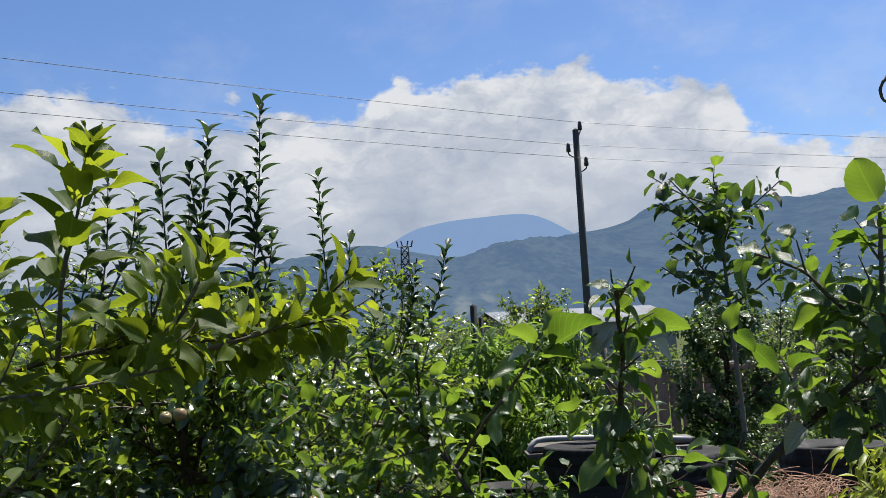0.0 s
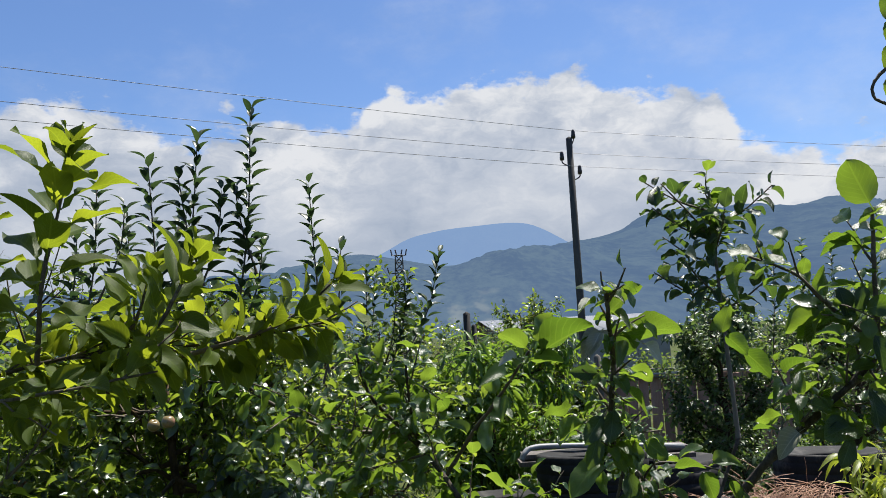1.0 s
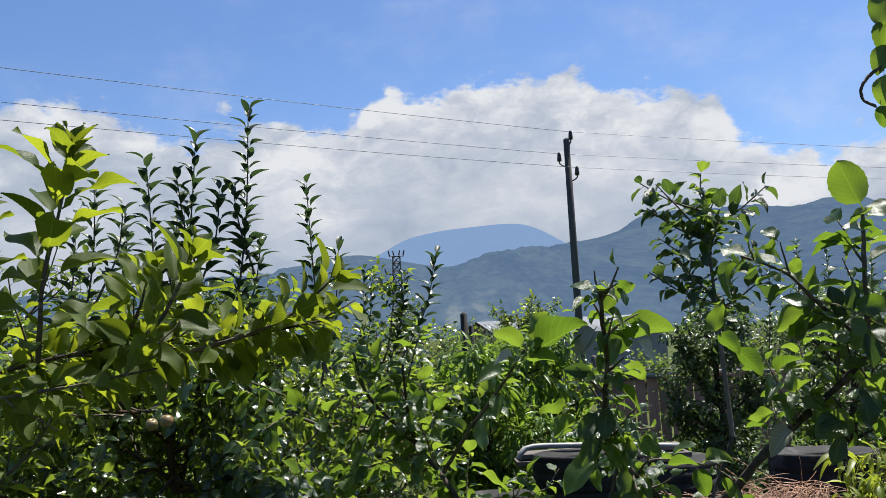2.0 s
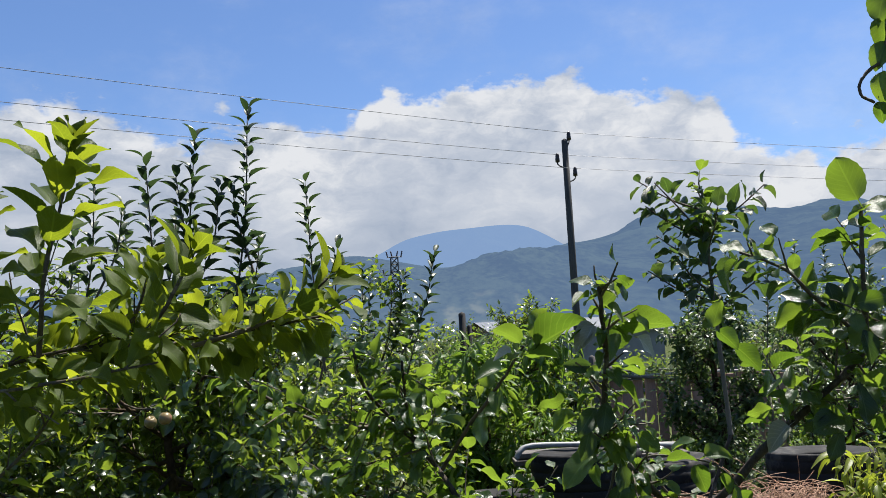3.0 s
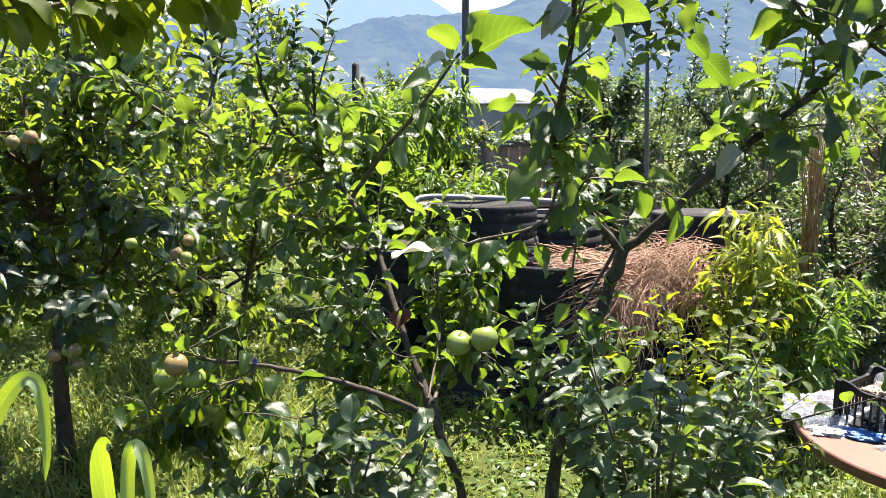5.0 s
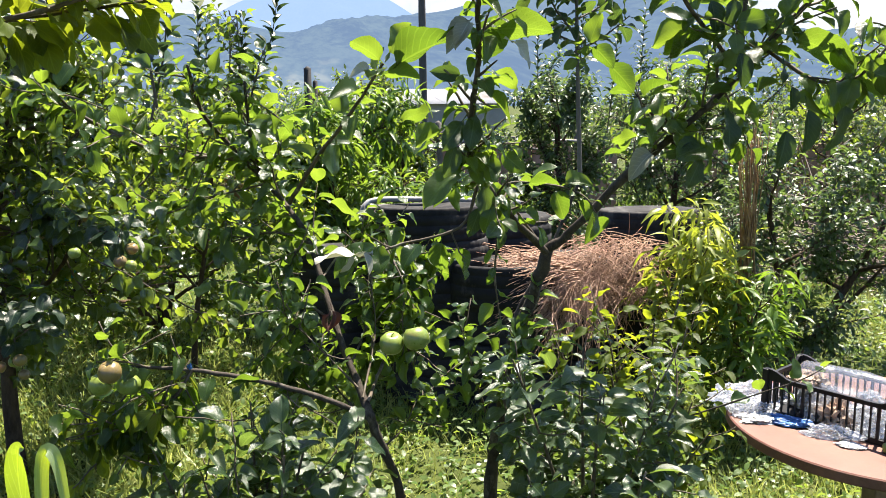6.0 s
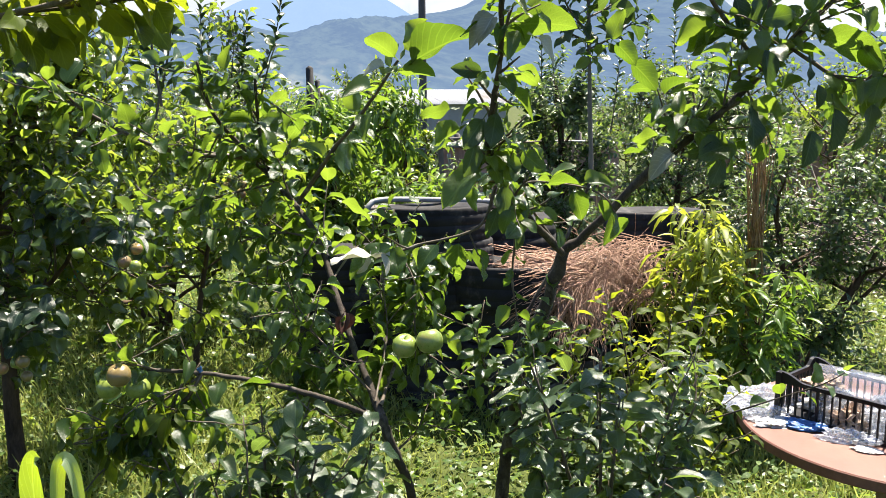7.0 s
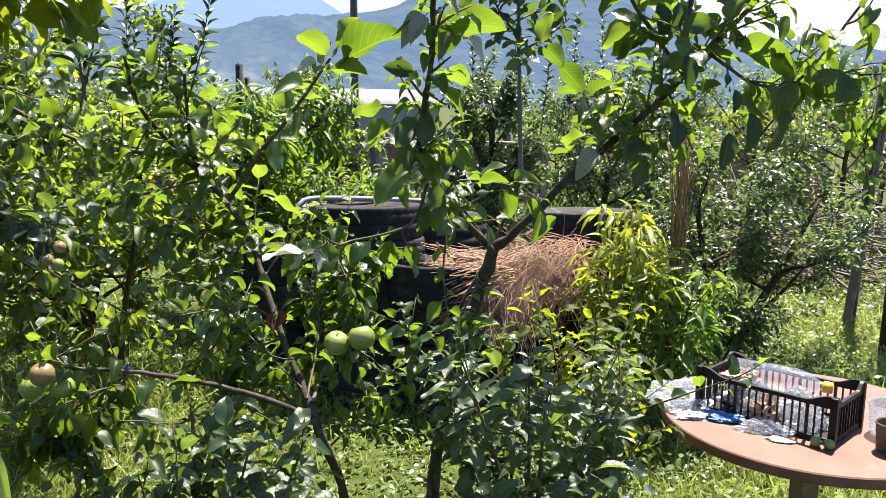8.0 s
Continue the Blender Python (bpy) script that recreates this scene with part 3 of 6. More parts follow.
def tree(name, label, category, base, seed, height, reach, clear, limbs=8, leaf=0.07, shapes=None, mat=None, bark=None, girth=0.045, shoots=(), apples=0,
         spacing=0.028, lean=(0, 0), lift=0.05, twigs=5, sag=0.25, stems=1, rise=(0.15, 0.8), group="", squash=1.0):
    """A tree: trunk and limbs as one part, fine branches as another, the leaves as the crown, and its fruit."""
    rng = np.random.RandomState(seed)
    base = np.array(base, float)
    top = thing(name, label, category, base, group)
    wood, fine, out = [], [], ([], [], [], [])
    for s in range(stems):
        tilt = np.array([lean[0] + (rng.normal(0, 0.25) if stems > 1 else 0), lean[1] + (rng.normal(0, 0.25) if stems > 1 else 0), 1.0])
        trunk = grow(rng, (0, 0, -0.05), tilt, height * 0.8, 9, 0.045, 0.02)
        wood.append(tube(trunk, np.linspace(girth, girth * 0.3, len(trunk)) * (1.15 - 0.15 * np.arange(len(trunk)).clip(0, 1)), 8))
        for i in range(max(3, limbs // stems)):
            f = (clear + (0.92 - clear) * (i + rng.uniform(0, 0.7)) / max(3, limbs // stems))
            p, d = along(trunk, min(f, 0.97))
            a = i * 2.4 + seed + s * 1.3 + rng.normal(0, 0.2)
            w = np.array([np.cos(a), np.sin(a) * squash, rng.uniform(*rise)])
            long = reach * (1.05 - 0.45 * f) * rng.uniform(0.75, 1.1)
            limb = grow(rng, p, w, long, 6, 0.10, lift)
            child("limb", quad_mesh("limb", *tube(limb, np.linspace(girth * 0.5 * (1.1 - 0.6 * f), girth * 0.12, len(limb)), 6), None, True, bark or BARK), top)
            for j in range(6):
                g = 0.2 + 0.78 * (j + rng.uniform(0, 0.8)) / 6
                p2, d2 = along(limb, g)
                w2 = d2 * 0.7 + rng.normal(0, 0.55, 3) + np.array([0, 0, 0.12])
                branch = grow(rng, p2, w2, reach * rng.uniform(0.25, 0.5), 4, 0.13, lift * 0.5)
                fine.append(tube(branch, np.linspace(girth * 0.13, girth * 0.05, len(branch)), 4))
                leaves_on(rng, branch, spacing * 1.3, leaf, 0.25, out, sag=sag)
                for k in range(twigs):
                    p3, d3 = along(branch, 0.2 + 0.78 * rng.uniform())
                    w3 = d3 * 0.6 + rng.normal(0, 0.6, 3) + np.array([0, 0, 0.15])
                    twig = grow(rng, p3, w3, reach * rng.uniform(0.10, 0.26), 3, 0.12, 0.05)
                    fine.append(tube(twig, np.linspace(girth * 0.06, girth * 0.03, len(twig)), 3))
                    leaves_on(rng, twig, spacing, leaf, 0.1, out, sag=sag)
    tips = ([], [], [], [])
    for x, y, z0, z1, dx, size in shoots:
        line = spline([(x - dx, y, z0), (x - dx * 0.3, y + 0.02, z0 + (z1 - z0) * 0.5), (x, y, z1)], 5)
        fine.append(tube(line, np.linspace(0.006, 0.002, len(line)), 5))
        count, turn = int((z1 - z0) / 0.022), rng.uniform(0, 6)
        for i in range(count):
            f = 0.12 + 0.88 * i / (count - 1)
            p, d = along(line, f)
            turn += 2.4
            radial = np.array([np.cos(turn), np.sin(turn), 0.0])
            a = radial * (1.05 - 0.5 * f) + d + rng.normal(0, 0.10, 3)
            s = size * 1.35 * rng.uniform(0.85, 1.2) * (1.15 - 0.35 * f)
            tips[0].append(p + a / np.linalg.norm(a) * s * 0.25)
            tips[1].append(a)
            tips[2].append(d * 0.5 - radial + rng.normal(0, 0.15, 3))
            tips[3].append(s)
    if shoots:
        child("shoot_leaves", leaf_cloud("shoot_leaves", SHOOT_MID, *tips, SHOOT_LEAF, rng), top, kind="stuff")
    child("trunk", quad_mesh("trunk", *joined(wood), None, True, bark or BARK), top)
    child("fine_wood", quad_mesh("fine_wood", *joined(fine), None, True, TWIG), top, kind="stuff")
    child("crown", leaf_cloud("crown", shapes or APPLE_MID, *out, mat or APPLE_LEAF, rng), top, kind="stuff")
    if apples:
        places = np.array(out[0])
        low = places[(places[:, 2] > height * 0.25) & (places[:, 2] < height * 0.75) & (places[:, 1] < -0.25)]
        for i in range(apples):
            p = low[rng.randint(len(low))]
            for k in range(rng.randint(1, 4)):
                hang_apple(top, base + p + rng.normal(0, 0.03, 3) + np.array([0, 0, -0.04]), 0.055 * rng.uniform(0.85, 1.15), rng)
    return top


def sapling(name, label, at, seed):
    return thing(name, label, "tree", at), np.random.RandomState(seed)


def bough(plant, rng, points, r0, r1, name="branch", mat=None, spacing=0.0, leaf=0.08, start=0.3, leaf_mat=None, kind="apple", sag=0.12, spread=0.85, up_bias=0.9, side_twigs=0, twig_len=0.12):
    """One branch of a near plant through a few points, with its leaves as objects of their own."""
    leaf, spacing = leaf * 0.80, spacing * 0.85      # blade length without the stalk
    line = spline(points, 6)
    jig = rng.normal(0, r0 * 0.09, line.shape)
    jig[0] = jig[-1] = 0
    line = line + jig
    radii = np.linspace(r0, r1, len(line)) * (1 + 0.12 * rng.normal(0, 1, len(line)).clip(-1, 1))
    v, q = tube(line - np.array(plant.location), radii, 9 if r0 > 0.006 else 6)
    pieces = [(v, q)]
    out = ([], [], [], [])
    if spacing:
        leaves_on(rng, line, spacing, leaf, start, out, spread=spread, sag=sag, up_bias=up_bias)
    for i in range(side_twigs):
        p, d = along(line, start + (1 - start) * (i + rng.uniform(0.1, 0.9)) / side_twigs)
        w = d * 0.5 + rng.normal(0, 0.6, 3) + np.array([0, 0, 0.3])
        twig = grow(rng, p, w, twig_len * rng.uniform(0.6, 1.3), 4, 0.12, 0.05)
        child("twig", quad_mesh("twig", *tube(twig - np.array(plant.location), np.linspace(min(max(r1, 0.002), 0.0032), 0.0013, len(twig)), 5), None, True, TWIG), plant)
        leaves_on(rng, twig, 0.018, leaf * 0.92, 0.15, out, spread=spread, sag=sag, up_bias=up_bias)
    child(name, quad_mesh(name, *joined(pieces), None, True, {BARK: NEAR_BARK}.get(mat, mat) or TWIG), plant)
    for p, a, u, s in zip(*out):
        one_leaf(plant, p, a, u, s, leaf_mat or APPLE_LEAF_NEAR, rng, kind)
    return line


def fan_shoot(plant, rng, points, leaf, count, mat, start=0.08, r0=0.005):
    """An upright shoot whose leaves stand out in a spiral and close to a tuft at its tip."""
    line = bough(plant, rng, points, r0, 0.0022)
    turn = rng.uniform(0, 6.28)
    for i in range(count + 4):
        f = min(1.0, start + (1 - start) * i / (count - 1))
        p, d = along(line, f)
        turn += 2.4 + rng.normal(0, 0.15)
        u = np.cross(d, (0.3, 1.0, 0.1))
        u /= np.linalg.norm(u)
        radial = np.cos(turn) * u + np.sin(turn) * np.cross(d, u)
        axis = radial * (1.0 - 0.4 * f) * (0.55 if i >= count else 1.0) + d * (0.45 + 0.4 * f) + rng.normal(0, 0.08, 3)
        s = leaf * (0.80 + 0.35 * math.sin(math.pi * (0.1 + 0.75 * f))) * rng.uniform(0.85, 1.12) * (0.75 if i >= count else 1.0)
        one_leaf(plant, p + axis / np.linalg.norm(axis) * s * 0.3, axis, d - radial * 0.3 + rng.normal(0, 0.18, 3), s, mat, rng, "plum")


# ---- ground, hills ----
def ground_height(x, y):
    far = np.sqrt(x * x + y * y)
    dip = -0.03 * np.clip(far - 8.0, 0, 34)
    lumps = 0.035 * np.sin(1.7 * x + 0.6) * np.cos(1.3 * y) + 0.02 * np.sin(4.1 * x + 2.3 * y)
    return dip + lumps * np.clip(1.2 - far / 40, 0, 1)


def build_ground():
    rings = np.concatenate([np.linspace(0.05, 14, 57), np.geomspace(15, 4200, 40)])
    a = np.linspace(0, 2 * np.pi, 145)[:-1]
    r, t = np.meshgrid(rings, a, indexing="ij")
    x, y = r * np.sin(t), r * np.cos(t) + 3
    v = np.stack([x, y, ground_height(x, y)], -1).reshape(-1, 3)
    i, j = np.meshgrid(np.arange(len(rings) - 1), np.arange(len(a)), indexing="ij")
    k = (j + 1) % len(a)
    q = np.stack([i * len(a) + j, (i + 1) * len(a) + j, (i + 1) * len(a) + k, i * len(a) + k], -1).reshape(-1, 4)
    ob = new("ground", quad_mesh("ground", v, q, None, True, SOIL))
    tagged(ob, "garden soil under long uncut grass", "ground", kind="structure")


def build_hills(name, label, mat, skyline, near, far, rough, seed):
    """Slopes that rise from near to far up to a skyline given as degrees of azimuth and elevation."""
    az = np.linspace(-180, 180, 1081)[:-1]
    known = np.array(skyline)
    e = np.interp(az, known[:, 0], known[:, 1])
    e = np.convolve(np.concatenate([e[-4:], e, e[:4]]), np.hanning(11)[1:-1] / 5.0, "valid")
    rng = np.random.RandomState(seed)
    for k in range(9):
        e = e + rough * rng.normal() / (k + 1) ** 0.8 * np.sin(np.radians(az) * (7 + 9 * k) + rng.uniform(0, 6))
    r = np.linspace(near, far, 70)
    f = (r - near) / (far - near)
    R, A = np.meshgrid(r, np.radians(az), indexing="ij")
    F = f[:, None]
    X, Y = R * np.sin(A), R * np.cos(A)
    relief = np.array([noise.hetero_terrain(Vector((x, y, seed * 9.0)), 0.9, 2.1, 5, 0.6) for x, y in zip((X / 210).ravel(), (Y / 1100).ravel())]).reshape(R.shape)
    relief = relief - relief.mean()
    Z = np.tan(np.radians(e))[None] * far * F ** 0.9 + relief * far * 0.012 * np.sin(np.pi * F) - 6 * (1 - F)
    v = np.stack([R * np.sin(A), R * np.cos(A), Z], -1).reshape(-1, 3)
    i, j = np.meshgrid(np.arange(len(r) - 1), np.arange(len(az)), indexing="ij")
    k = (j + 1) % len(az)
    q = np.stack([i * len(az) + j, (i + 1) * len(az) + j, (i + 1) * len(az) + k, i * len(az) + k], -1).reshape(-1, 4)
    tagged(new(name, quad_mesh(name, v, q, None, True, mat)), label, "hills", kind="structure")


build_ground()
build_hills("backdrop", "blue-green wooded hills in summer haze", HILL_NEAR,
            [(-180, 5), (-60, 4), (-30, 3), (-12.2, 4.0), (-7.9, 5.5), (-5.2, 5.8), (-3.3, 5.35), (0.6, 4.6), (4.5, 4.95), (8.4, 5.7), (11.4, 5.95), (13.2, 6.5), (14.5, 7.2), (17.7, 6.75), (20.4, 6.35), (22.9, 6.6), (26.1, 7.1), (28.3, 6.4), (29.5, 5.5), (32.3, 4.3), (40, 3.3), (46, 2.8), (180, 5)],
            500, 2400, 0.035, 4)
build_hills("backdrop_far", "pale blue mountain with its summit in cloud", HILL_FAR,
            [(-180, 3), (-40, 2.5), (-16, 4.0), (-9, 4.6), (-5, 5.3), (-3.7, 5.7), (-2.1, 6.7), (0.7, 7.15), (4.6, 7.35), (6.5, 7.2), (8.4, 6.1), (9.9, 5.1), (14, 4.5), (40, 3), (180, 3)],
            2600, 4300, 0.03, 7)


# ---- far things: pylon, pole and wires, shed, posts ----
def lattice_pylon():
    top = thing("lattice_pylon", "grey steel lattice pylon with upright insulators", "pylon", (-6.9, 150, ground_height(-6.9, 150)))
    H = 17.3
    for sx in (-1, 1):
        for sy in (-1, 1):
            v, q = tube([(sx * 1.15, sy * 1.15, 0), (sx * 0.62, sy * 0.62, H)], 0.10, 4)
            child("leg", quad_mesh("leg", v, q, None, False, STEEL), top)
    for k in range(13):
        z0, z1 = H * k / 13, H * (k + 1) / 13
        w0, w1 = 1.15 - 0.53 * k / 13, 1.15 - 0.53 * (k + 1) / 13
        bars = []
        for sx, sy, ax, ay in ((-1, -1, 1, -1), (1, -1, 1, 1), (1, 1, -1, 1), (-1, 1, -1, -1)):
            bars.append(tube([(sx * w0, sy * w0, z0), (ax * w1, ay * w1, z1)], 0.065, 4))
            bars.append(tube([(ax * w0, ay * w0, z0), (sx * w1, sy * w1, z1)], 0.065, 4))
            bars.append(tube([(sx * w1, sy * w1, z1), (ax * w1, ay * w1, z1)], 0.065, 4))
        for bar in bars:
            child("bracing", quad_mesh("bracing", *bar, None, False, STEEL), top)
    for z, half in ((H, 1.35), (H - 3.2, 1.9), (H - 5.2, 1.6)):
        v, q = tube([(-half, 0, z), (half, 0, z)], 0.09, 4)
        arm = child("crossarm", quad_mesh("crossarm", v, q, None, False, STEEL), top)
        for x in ((-1.2, -0.4, 0.4, 1.2) if z == H else (-half, half)):
            v, q = lathe([(0.02, 0), (0.09, 0.1), (0.16, 0.35), (0.09, 0.4), (0.17, 0.6), (0.10, 0.68), (0.15, 0.95), (0.02, 1.1)], 8)
            v[:, 0] += x + 0.22 * np.sign(x) * v[:, 2]
            v[:, 2] += z
            child("insulator", quad_mesh("insulator", v, q, None, True, PORCELAIN), arm)


def power_pole():
    x, y = 4.05, 24.0
    g = float(ground_height(x, y))
    top = thing("power_pole", "dark round power pole carrying three insulators on hooks", "pole", (x, y, g))
    H = 7.33 - g
    v, q = tube([(0.02, 0, -0.3), (0.01, 0, H * 0.5), (0, 0, H)], [0.12, 0.105, 0.09], 14)
    child("pole", quad_mesh("pole", v, q, None, True, POLE_WOOD), top)
    tips = []
    for dx, dz in ((0.13, 0.13), (-0.24, -0.50), (0.25, -0.93)):
        z = H + dz
        side = 1 if dx > 0 else -1
        v, q = tube(spline([(side * 0.08, 0, z - 0.30), (dx * 0.8, 0, z - 0.24), (dx, 0, z - 0.18), (dx, 0, z - 0.08)], 4), 0.018, 6)
        hook = child("hook", quad_mesh("hook", v, q, None, True, DARK_WOOD), top)
        v, q = lathe([(0.015, -0.15), (0.062, -0.13), (0.066, -0.04), (0.056, 0.0), (0.058, 0.05), (0.046, 0.08), (0.042, 0.11), (0.01, 0.13)], 12)
        v += np.array([dx, 0, z])
        child("insulator", quad_mesh("insulator", v, q, None, True, PORCELAIN), hook)
        tips.append((x + dx, y, g + z + 0.09))
    for px, py, pz in tips:
        for dx, dy, sag in ((-30.0, -19.2, 0.55), (40.0, 12.6, 0.8)):
            f = np.linspace(0, 1, 25)
            line = np.stack([px + dx * f, py + dy * f, pz - sag * 4 * f * (1 - f) * 0.4 + 0.4 * f * (dx < 0)], -1)
            v, q = tube(line, 0.0070, 5)
            tagged(new("power_line", quad_mesh("power_line", v, q, None, True, WIRE)), "thin bare power line strung from the pole", "cable", "power lines")


def shed():
    at = np.array([2.55, 33.0])
    g = float(ground_height(*at))
    top = thing("shed", "long low shed with pale walls and ribbed sheet roof", "building", (at[0], at[1], g), rz=17)
    L, W, E, R = 7.3, 4.6, 1.72 - g, 2.30 - g
    bm = bmesh.new()
    box(bm, 0, 0, -0.3, L, 0.2, E)
    part("front_wall", bm, RENDERED_WALL, top)
    bm = bmesh.new()
    box(bm, 0, W - 0.2, -0.3, L, W, E)
    part("back_wall", bm, RENDERED_WALL, top)
    for x in (0.0, L - 0.2):
        bm = bmesh.new()
        box(bm, x, 0.2, -0.3, x + 0.2, W - 0.2, E - 0.05)
        part("end_wall", bm, RENDERED_WALL, top)
        k = 12
        for i in range(k):
            y0, y1 = W * i / k + 0.01, W * (i + 1) / k - 0.01
            h = [E - 0.05 + (R - E) * (1 - abs(2 * yy / W - 1)) for yy in (y0, y1)]
            bm = bmesh.new()
            vs = [bm.verts.new(c) for c in ((x, y0, E - 0.05), (x, y1, E - 0.05), (x, y1, h[1]), (x, y0, h[0]))]
            face = bm.faces.new(vs)
            ext = bmesh.ops.extrude_face_region(bm, geom=[face])
            bmesh.ops.translate(bm, vec=(0.03, 0, 0), verts=[e for e in ext["geom"] if isinstance(e, bmesh.types.BMVert)])
            part("gable_board", bm, GABLE_WOOD, top)
    slope = math.hypot(W / 2, R - E)
    sheets = 12
    for side in (0, 1):
        for i in range(sheets):
            x0, x1 = -0.25 + (L + 0.5) * i / sheets, -0.25 + (L + 0.5) * (i + 1) / sheets - 0.012
            u = np.linspace(0, 1, 19)
            rows = []
            for f in (-0.09, 1.0):
                yy = (W / 2) * f if side == 0 else W - (W / 2) * f
                zz = E + (R - E) * f + 0.03 + 0.012 * np.sin(u * 6 * 2 * np.pi) + 0.004 * (i % 2)
                rows.append(np.stack([x0 + (x1 - x0) * u, np.full(19, yy), zz], -1))
            v = np.vstack(rows)
            v = np.vstack([v, v - np.array([0, 0, 0.02])])
            q = [(a, a + 1, a + 20, a + 19) for a in range(18)] + [(a + 38, a + 57, a + 58, a + 39) for a in range(18)] + [(a, a + 38, a + 39, a + 1) for a in range(18)]
            child("roof_sheet", quad_mesh("roof_sheet", v, np.array(q), None, True, ROOFING), top)


def stake(name, label, at, top_z, r, mat, lean=(0.0, 0.0), cat="post"):
    g = float(ground_height(at[0], at[1]))
    v, q = tube([(0, 0, -0.2), (lean[0] * 0.5, lean[1] * 0.5, (top_z - g) * 0.5), (lean[0], lean[1], top_z - g)], [r * 1.1, r, r * 0.92], 10)
    ob = new(name, quad_mesh(name, v, q, None, True, mat))
    ob.location = (at[0], at[1], g)
    return tagged(ob, label, cat)


def fence():
    y, x0 = 11.0, 1.75
    g = float(ground_height(x0, y))
    top = thing("fence", "patched brown board fence with bare pole rails", "fence", (x0, y, g))
    rng = np.random.RandomState(5)
    for i in range(46):
        w, h = rng.uniform(0.11, 0.15), 1.20 + rng.normal(0, 0.02) - 0.08 * (i > 18) - g
        if 15 < i < 19:
            continue
        bm = bmesh.new()
        box(bm, 0.35 + i * 0.15, rng.uniform(0, 0.02), 0.05, 0.35 + i * 0.15 + w, 0.03 + rng.uniform(0, 0.02), h, 0.004)
        part("board", bm, PLANK, top)
    for x, h in ((0.32, 1.5), (0.55, 1.35), (2.2, 1.35), (3.9, 1.3), (6.2, 1.3)):
        v, q = tube([(x, 0.06, -0.2), (x + 0.03, 0.07, h * 0.6), (x - 0.02, 0.06, h - g)], [0.06, 0.05, 0.045], 8)
        child("post", quad_mesh("post", v, q, None, True, OLD_WOOD), top)
    for za, zb, xa, xb in ((1.22, 1.30, -0.6, 1.3), (1.32, 1.12, -0.3, 1.8), (1.15, 1.2, -0.4, 0.9), (1.05, 1.5, 0.0, 0.5), (1.24, 1.19, 0.9, 3.0), (1.20, 1.24, 2.8, 5.0), (1.22, 1.16, 4.8, 7.4)):
        v, q = tube(spline([(xa, -0.03, za - g), ((xa + xb) / 2, -0.05, (za + zb) / 2 - g + rng.normal(0, 0.02)), (xb, -0.03, zb - g)], 4), 0.017, 6)
        child("rail", quad_mesh("rail", v, q, None, True, PALE_RAIL if xb > 2.9 else OLD_WOOD), top)
    v, q = cloth(0.16, 0.55, 3)
    v += np.array([0.42, -0.1, 0.95 - g])
    tagged(new("rag", quad_mesh("rag", v + np.array([x0, y, g]), q, None, True, RAG)), "pale rag hung over a fence rail", "rag")


def cloth(w, h, seed):
    """A limp hanging cloth."""
    rng = np.random.RandomState(seed)
    s, t = np.meshgrid(np.linspace(-0.5, 0.5, 9), np.linspace(0, 1, 12), indexing="ij")
    x = s * w * (0.6 + 0.4 * np.cos(3 * t + 1)) + 0.03 * np.sin(5 * t)
    y = 0.03 * np.sin(9 * s + 2 * t) + 0.02 * rng.normal(0, 0.3, s.shape)
    v = np.stack([x, y, (t - 0.7) * h], -1).reshape(-1, 3)
    q = [(i * 12 + j, (i + 1) * 12 + j, (i + 1) * 12 + j + 1, i * 12 + j + 1) for i in range(8) for j in range(11)]
    v2 = v + np.array([0, 0.006, 0])
    q2 = [tuple(reversed([k + len(v) for k in f])) for f in q]
    return np.vstack([v, v2]), np.array(q + q2)


lattice_pylon()
power_pole()
shed()
stake("wooden_post", "charred dark wooden post standing among leaves", (0.31, 8.1), 2.07, 0.036, DARK_WOOD)
stake("wooden_post", "short dark post beside the charred one", (0.375, 8.1), 1.955, 0.024, DARK_WOOD)
fence()

# ---- trees, far to near ----
G = ground_height
tree("garden_tree", "round leafy tree before the shed", "tree", (2.25, 20.5, G(2.25, 20.5)), 31, 3.45, 1.2, 0.12, 14, 0.13, SMALL_FLAT, APPLE_LEAF, girth=0.07, spacing=0.034, twigs=6)
tree("garden_tree", "grey-green tree behind the fence", "tree", (8.2, 14.0, G(8.2, 14)), 33, 2.6, 1.5, 0.15, 12, 0.10, SMALL_FLAT, GREY_LEAF, girth=0.06, spacing=0.045, twigs=4)
tree("shrub", "dark round shrub with dense leaves", "shrub", (1.32, 9.0, G(1.32, 9)), 34, 2.1, 0.62, 0.08, 14, 0.075, APPLE_FAR, APPLE_LEAF, girth=0.04, spacing=0.018, twigs=7, stems=2)
tree("peach_tree", "peach tree with long bright narrow leaves", "tree", (0.40, 7.3, 0), 36, 2.0, 0.95, 0.15, 12, 0.135, PEACH_MID, PEACH_LEAF, girth=0.05, spacing=0.018, sag=0.5, twigs=7)
tree("apple_tree", "apple tree with many slender grey-green shoots", "tree", (2.36, 6.9, 0), 37, 2.55, 0.64, 0.12, 15, 0.058, SMALL_FAR, GREY_LEAF, girth=0.04, spacing=0.014, lift=0.16, twigs=9,
     shoots=[(0.1, 0, 1.6, 2.5, 0.05, 0.05), (-0.25, 0.1, 1.5, 2.35, -0.05, 0.05), (0.4, 0, 1.5, 2.4, 0.08, 0.05)])
tree("apple_tree", "apple tree with pale upright shoots", "tree", (3.6, 7.6, 0), 38, 2.3, 0.95, 0.12, 12, 0.055, SMALL_FAR, GREY_LEAF, girth=0.045, spacing=0.016, lift=0.14, twigs=8,
     shoots=[(-0.3, 0, 1.6, 2.55, 0.06, 0.05), (0.0, 0.1, 1.6, 2.6, -0.06, 0.05), (0.35, 0, 1.5, 2.4, 0.05, 0.05)])
